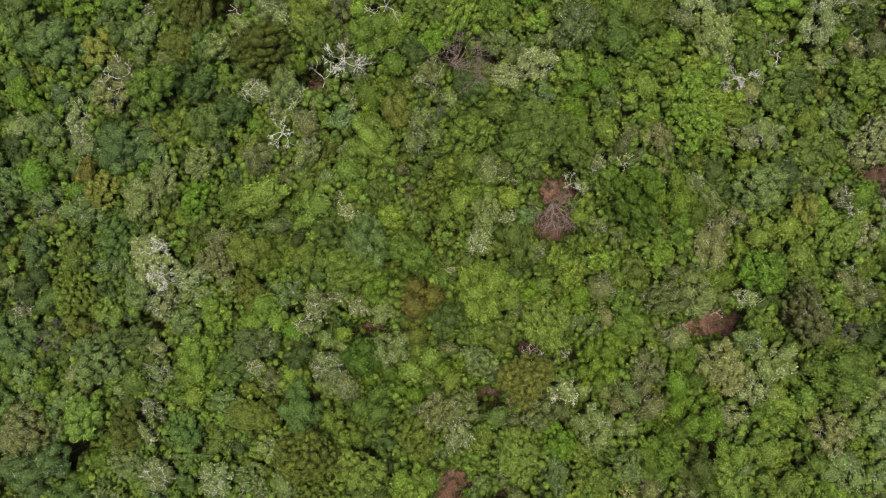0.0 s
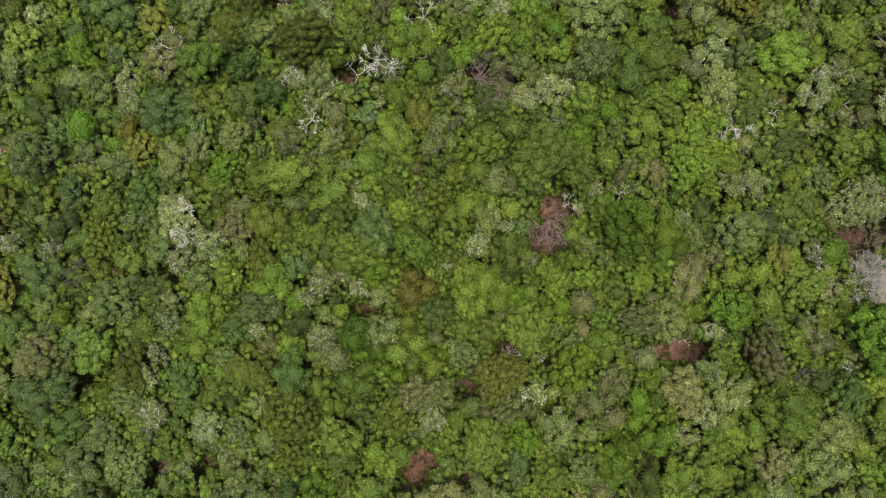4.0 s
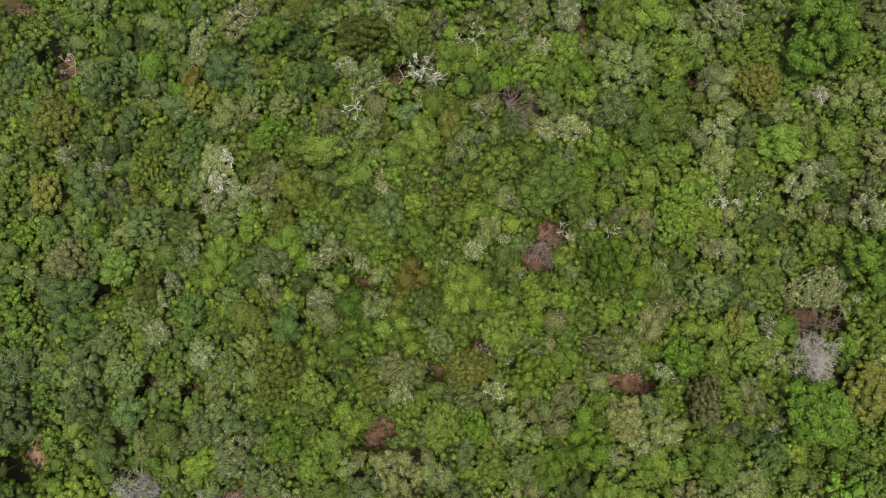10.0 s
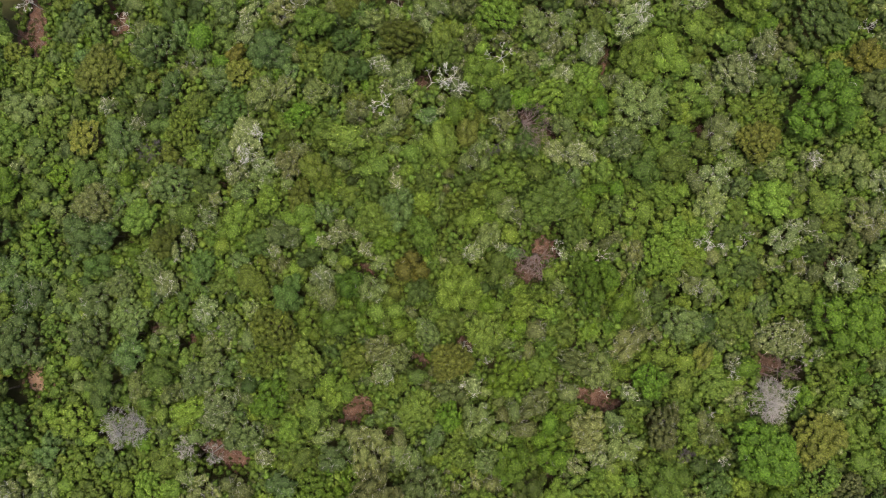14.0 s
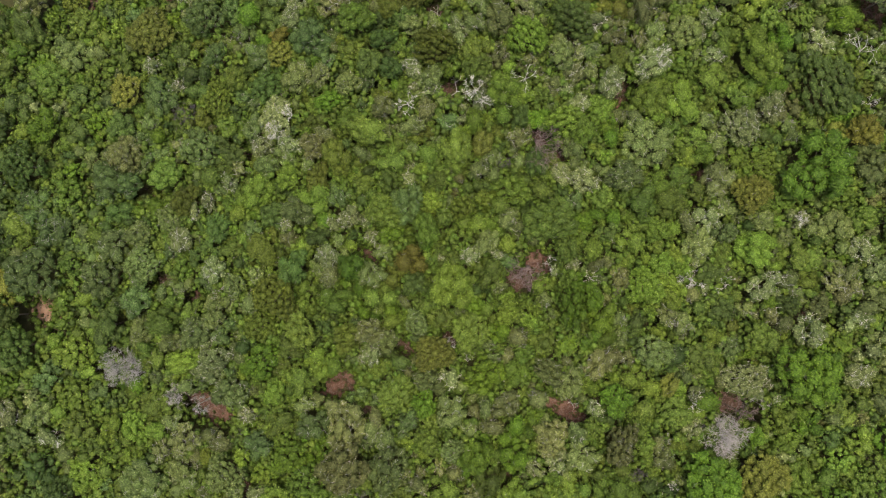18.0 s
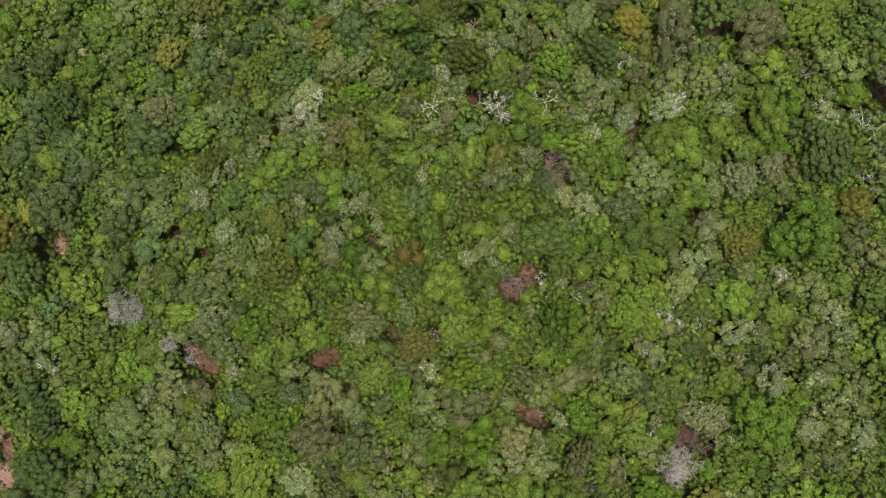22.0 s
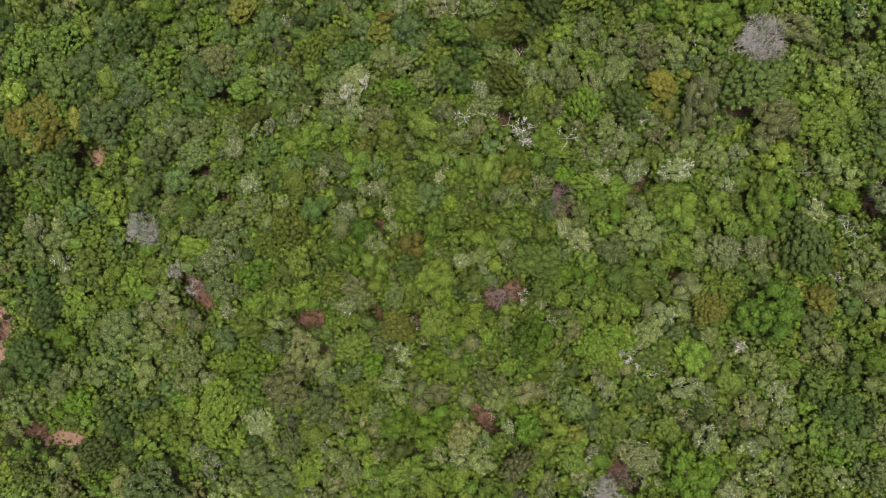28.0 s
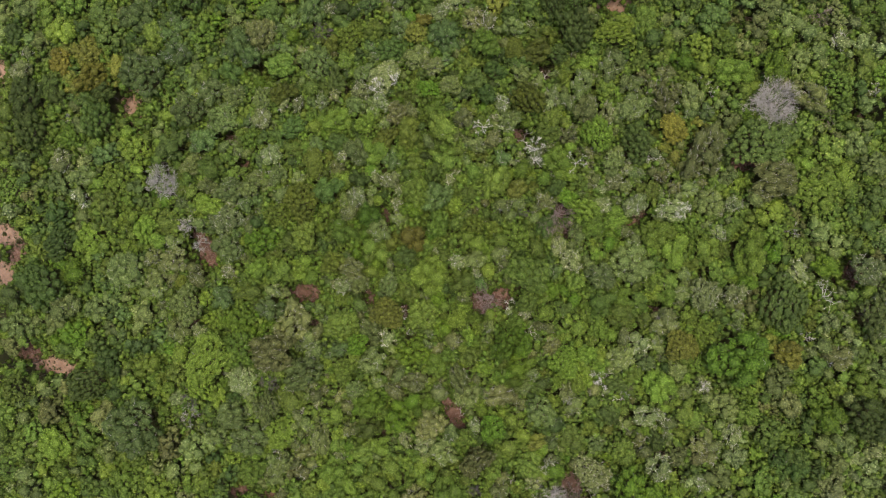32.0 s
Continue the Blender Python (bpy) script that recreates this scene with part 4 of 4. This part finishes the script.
tree("bright", -12.1, -34.1, 6.2, 0.7)
tree("grey", -35.1, -63.7, 4.4, 0.5)
tree("lime", -19.1, -59.5, 3.5, 0.5)
tree("bright", 1.2, -43.1, 5.3, 0.7)
tree("brown", 8.8, -38.4, 8.4, 0.7)
tree("grey", 14.5, -34.1, 7.1, 0.7)
tree("bright", 12.5, -22.5, 4.4, 0.5)
tree("brown", 4.8, -33.1, 7.5, 0.7)
tree("teal", 0.8, -36.6, 5.3, 0.7)
tree("bright", 47.2, 5.9, 3.1, 0.5)
tree("bright", 55.9, -3.5, 9.7, 0.7)
tree("yellow", 61.0, 2.0, 8.0, 0.7)
tree("bright", 56.4, 18.9, 9.7, 0.7)
tree("silver", 52.6, 24.8, 5.3, 0.7)
tree("silver", 58.3, 31.8, 3.5, 0.5)
tree("silver", 62.8, 24.2, 4.4, 0.5)
tree("silver", -58.1, -68.8, 4.3, 0.5)
tree("silver", -61.2, -66.7, 2.6, 0.5)
tree("dark", -53.1, -69.3, 7.5, 0.7)
tree("teal", -49.9, -46.0, 8.6, 0.7)
tree("teal", -61.1, -43.4, 6.5, 0.7)
tree("lime", -40.4, -52.6, 2.6, 0.5)
tree("dark", -46.5, -70.3, 6.5, 0.7)
tree("silver", -38.8, -66.1, 4.3, 0.5)
tree("silver", -30.9, -64.8, 3.4, 0.5)
tree("lime", -22.9, -66.5, 5.9, 0.7)
tree("dark", -24.1, -71.9, 6.5, 0.7)
tree("dark", -31.7, 35.8, 7.5, 0.7)
tree("lime", -28.8, 42.7, 6.5, 0.7)
tree("dark", -7.5, 40.2, 6.5, 0.7)
tree("orange", -8.0, 47.6, 5.4, 0.7)
tree("brown", -1.7, 51.7, 8.6, 0.7)
tree("brown", 7.2, 62.1, 8.6, 0.7)
tree("dark", 0.1, 62.2, 11.3, 0.7)
tree("lime", 11.7, 68.4, 8.6, 0.7)
tree("bright", -19.9, 53.4, 4.5, 0.5)
tree("bright", -12.8, 68.8, 5.4, 0.7)
tree("lime", -14.7, 61.5, 6.5, 0.7)
tree("silver", -13.7, 82.1, 3.4, 0.5)
tree("brown", -5.8, 73.0, 6.5, 0.7)
tree("dark", -17.3, -77.7, 8.6, 0.7)
tree("grey", -11.8, -74.8, 5.4, 0.7)
tree("grey", -14.8, -61.0, 7.5, 0.7)
tree("grey", -4.8, -51.5, 6.5, 0.7)
tree("lime", 6.4, -50.6, 9.2, 0.7)
tree("lime", 6.6, -44.4, 7.5, 0.7)
tree("lime", 10.9, -54.4, 5.9, 0.7)
tree("dark", 3.6, -75.2, 7.5, 0.7)
tree("teal", 14.4, -68.3, 10.8, 0.7)
tree("grey", 23.7, -48.2, 7.5, 0.7)
tree("lime", 13.0, -85.3, 6.5, 0.7)
tree("brown", 43.2, 63.8, 5.4, 0.7)
tree("bright", 53.2, 58.3, 5.4, 0.7)
tree("dark", 55.4, 65.3, 8.6, 0.7)
tree("silver", 51.0, 40.2, 4.5, 0.5)
tree("silver", 49.9, 12.6, 6.5, 0.7)
tree("bright", 25.8, 66.3, 4.5, 0.5)
tree("dark", 30.3, 56.9, 9.7, 0.7)
tree("silver", 29.1, 73.8, 5.9, 0.7)
tree("grey", 37.5, 72.2, 7.5, 0.7)

# ---- the closed canopy between the marked trees ----
CELL = 8.0
NEAR = {}


def note(x, y, r):
    NEAR.setdefault((int(x // CELL), int(y // CELL)), []).append((x, y, r))


for x, y, r in PLANTED:
    note(x, y, r * 1.08)
for p in DEAD:
    note(*p)


def room(x, y, r, overlap):
    i, j = int(x // CELL), int(y // CELL)
    for a in range(i - 1, i + 2):
        for b in range(j - 1, j + 2):
            for px, py, pr in NEAR.get((a, b), ()):
                if (px - x) ** 2 + (py - y) ** 2 < ((pr + r) * overlap) ** 2:
                    return False
    return True


MIX = {  # chances of each kind in dull, fresh and dry stretches of the woods
    "dull": (("green", 26), ("dark", 24), ("grey", 16), ("teal", 16), ("olive", 5), ("bright", 5), ("silver", 4), ("brown", 4)),
    "fresh": (("green", 32), ("lime", 24), ("bright", 14), ("dark", 5), ("grey", 14), ("silver", 8), ("olive", 3)),
    "dry": (("green", 28), ("grey", 20), ("brown", 12), ("lime", 13), ("silver", 10), ("olive", 8), ("dark", 7), ("bright", 2)),
}


# which kind prevails where: a plan of the woods in squares of 5.40 m, its rows along a line turned by 71.9 degrees
LETTER = dict(g="green", d="dark", l="lime", b="bright", y="grey", s="silver", o="olive", n="brown", t="teal", r="yellow")
PLAN = (
    "ddddtdtdydgddgggnyydnyggygnyyngl",
    "tsrdgdtdttddodtyggogngggllnlylsy",
    "strrtttdltdgdtynddyylyynlllbyggl",
    "ddtddgytodyygtdbddoyylynyygsngng",
    "dgtgddyydydggtoynynllsdorydbynyy",
    "yostdgtdytoottotytnsnysrnnyylgyg",
    "nytdtdgtytgddytgdylslsyynylyglll",
    "ddygdgyttddoybdbyyynssyyssglngdg",
    "gttggdyytgtddtollogyslyllglgnyos",
    "ddgtdtnbtgtlnybbylyyggsglgbdybns",
    "dddtysdtgyslslllgysdylglysndysgy",
    "yybyttsdgbynsygblbgygygnldybosyn",
    "nbgdtddllytllglsysbbydyylddrdysy",
    "gydtllglsgynygynssbylsyoyslylgly",
    "ynbdllodyysyobbnnblyynyygylndlgt",
    "gynnynnyllyygndsnllnygnyslsglysy",
    "ylglgnyolynlbbygngysbybnddgydysy",
    "ygbglllonnggllglynssnsbbsygydsyy",
)
# the same in smaller squares for the middle of the woods
PLAN_MIDDLE = (
    "dtyssgoynsggllgylllglyggndglgsdg",
    "otdosnoysobysllllssyllglnstngnnd",
    "gbygngddgnsnslysgnsbdlyglnsnosll",
    "nssnlldddssnsoodygdgbdglylngoybg",
    "yyltnggddlngtlsyldyggsyngllolyns",
    "oggdbygtsnyoysgbllggnsnnosldgyny",
    "ygyrddoyntsslgnllbynslbbbdgyoybn",
    "gnbdsolgbsgtllyylytnnlbgbynllyss",
    "oygddssnygolttgysngslygngnllgoso",
    "gyytyysnooddyybgggdllylnybbggonl",
    "dooggsyyooynsbrrggbgdnlssysoglno",
    "snogbntltlbylyodggygyylnnbgyonld",
    "gdyylodgbsdygyglggdgbyggbyylgbld",
    "ybnyoylygnlsgbbbltoyyysnbnnlglly",
    "yybbongsooddgytnsdnyggnnbsslglyt",
    "nsbyogdgotdlgdlssddgggsbgydllnyy",
    "ytoylydyyldyldlyltltglsbybygldyy",
    "yolggsgsyyoldglnotntllngnbygllsy",
)
# square, turn, and the place of the middle of each plan
PLANS = ((PLAN_MIDDLE, 3.270, 0.0, -0.84, -0.26), (PLAN, 5.402, radians(71.92), 0.26, -1.23))


def kind_at(x, y):
    """The kind that prevails on the plan, or a chance kind of that stretch."""
    for plan, square, turn, px, py in PLANS:
        dx, dy = x - px, y - py
        u = dx * math.cos(turn) + dy * math.sin(turn) + rng.normal() * 0.14 * square
        v = dy * math.cos(turn) - dx * math.sin(turn) + rng.normal() * 0.14 * square
        i, j = math.floor(15.68 + u / square), math.floor(8.82 - v / square)
        if 0 <= j < len(plan) and 0 <= i < len(plan[0]):
            if rng.uniform() < 0.78:
                kind = LETTER[plan[j][i]]
                if kind in ("olive", "silver") and rng.uniform() < (0.5 if kind == "olive" else 0.2):
                    kind = "dark" if kind == "olive" else "grey"
                if x < -22 - 0.7 * max(0.0, -24 - y) and kind in ("green", "lime", "grey", "silver", "bright") and rng.uniform() < (0.55 if x > -38 else 0.85):   # swapped for darker kinds on this side, to lower its brightness
                    kind = "dark" if kind in ("green", "lime") else "teal"
                if -64 < y < -30 and x < 15 and kind in ("dark", "teal") and rng.uniform() < 0.55:   # swapped for paler kinds on that side, to raise its brightness
                    kind = "lime" if kind == "dark" else "grey"
                return kind
            break
    a = noise.noise((x * 0.055 + 3.1, y * 0.055, 1.7))
    b = (-0.45 * x + 0.55 * y) / 90 + noise.noise((x * 0.03, y * 0.03 + 9.2, 5.1)) * 0.6
    mix = MIX["dull"] if b > 0.25 else MIX["dry"] if a > 0.15 else MIX["fresh"]
    u = rng.uniform() * sum(w for _, w in mix)
    for kind, w in mix:
        u -= w
        if u <= 0:
            return kind
    return "green"


REACH, PLOT = 110.0, 58.0
LEAN = 1.045   # the openings over the bare earth widen towards the middle of the woods


def in_woods(x, y):
    """The stretch of woods: oblong plots that widen as they turn about the middle."""
    for i in range(9):
        a, grow = radians(9 * i), i / 8
        if abs(x * math.cos(a) + y * math.sin(a)) < 57 + 34 * grow and abs(y * math.cos(a) - x * math.sin(a)) < 35 + 19 * grow:
            return True
    return False


for low, high, tries, overlap in ((4.4, 6.4, 2600, 0.8), (3.0, 4.4, 16000, 0.8), (1.8, 3.0, 50000, 0.7)):
    for _ in range(tries):
        a, q = rng.uniform(0, 6.283), REACH * math.sqrt(rng.uniform())
        x, y, w = q * math.cos(a), q * math.sin(a), rng.uniform(low, high)
        if not in_woods(x, y) or not room(x, y, w / 2, overlap) or in_clearing(x, y, 0.2) or in_clearing(x * 1.02, y * 1.02, w * 0.18, True) or in_clearing(x, y, w * 0.12) or in_clearing(x * LEAN, y * LEAN, w * 0.32, True):
            continue
        kind = kind_at(x, y)
        if q < PLOT and COUNT.get(kind, 0) < 300:
            tree(kind, x, y, w)
        else:
            outer_tree(kind, x, y, w)
        note(x, y, w / 2)

for kind, rows in OUTER.items():
    if not rows:
        continue
    leaves, wood = join([r[:2] for r in rows]), join([r[2:4] for r in rows])
    me = mesh_of("surrounding_woods", *leaves, [LEAVES_JOINED[kind]], smooth=True)
    tone = me.attributes.new("tree_tone", "FLOAT", "POINT")
    tone.data.foreach_set("value", np.concatenate([np.full(len(r[0]), r[4], np.float32) for r in rows]))
    set_tones(me, np.concatenate([r[5] for r in rows], 1))
    woods = tagged(new("surrounding_woods", me), "unbroken woods of " + KINDS[kind]["label"].split(" with ")[-1].replace("a ", "", 1), "woods", kind="stuff")
    trunks = new("trunks_of_the_woods", mesh_of("trunks_of_the_woods", *wood, [BARK]))
    trunks.parent = woods
    tagged(trunks, kind="stuff")


# ---- undergrowth ----
def undergrowth():
    """Bushes and saplings wherever no crown stands overhead."""
    low, tones = [], []
    NEAR.clear()
    for p in PLANTED:
        note(*p)
    for _ in range(190000):
        a, q = rng.uniform(0, 6.283), REACH * math.sqrt(rng.uniform())
        x, y = q * math.cos(a), q * math.sin(a)
        if not in_woods(x, y) or in_clearing(x, y, -0.3) or not room(x, y, 0, 0.72):
            continue
        r = rng.uniform(0.4, 0.85)
        high = rng.uniform(3.2, 5.0)
        if in_clearing(x, y, 0.1):
            high = rng.uniform(0.4, 0.9)
        elif in_clearing(x, y, 0.8) or in_clearing(x * LEAN, y * LEAN, 0.5, True):
            high = rng.uniform(0.9, 2.4)
        c = np.array((x, y, high))
        pieces = [core(c, r * 0.9, 5), sprays(c, r * 0.95, 7, 0.42)]
        low += pieces
        tones += [rng.uniform()] * sum(len(p[0]) for p in pieces)
        note(x, y, r * 0.85)
    v, f = join(low)
    me = mesh_of("undergrowth", v, f, [LEAVES_JOINED["green"]])
    me.attributes.new("tree_tone", "FLOAT", "POINT").data.foreach_set("value", np.array(tones, np.float32))
    set_tones(me, np.full((2, len(v)), 0.5))
    tagged(new("undergrowth", me), "green bushes and saplings in the gaps between crowns", "bushes", kind="stuff")


undergrowth()


# ---- dry litter on the bare earth ----
def litter():
    bits = []
    for x, y, w, d, a, _ in CLEAR:
        for _ in range(int(36 * w * d)):
            b, q = rng.uniform(0, 6.283), math.sqrt(rng.uniform()) * 1.15
            u, v = q * w * math.cos(b), q * d * math.sin(b)
            p = np.array((x + u * math.cos(a) - v * math.sin(a), y + u * math.sin(a) + v * math.cos(a), 0.1))
            e = p + (*(rng.normal(size=2) * 0.36), 0.08)
            bits.append(tube(p, e, 0.035, 0.015, 3))
    tufts = []
    for x, y, w, d, a, _ in CLEAR:
        for _ in range(int(5 * w * d)):
            b, q = rng.uniform(0, 6.283), rng.uniform(0.15, 1.05) ** 0.6
            u, v = q * w * math.cos(b), q * d * math.sin(b)
            c = np.array((x + u * math.cos(a) - v * math.sin(a), y + u * math.sin(a) + v * math.cos(a), 0.1))
            tufts.append(sprays(c, rng.uniform(0.12, 0.42), 14, 0.26))
    me = mesh_of("grass_tufts", *join(tufts), [LEAVES_JOINED["brown"]])
    tagged(new("grass_tufts", me), "thin dry grass tufts on the bare earth", "grass", kind="stuff")
    tagged(new("dry_sticks", mesh_of("dry_sticks", *join(bits), [MAUVE_WOOD])), "dry sticks and litter strewn on bare earth", "sticks", kind="stuff")


litter()
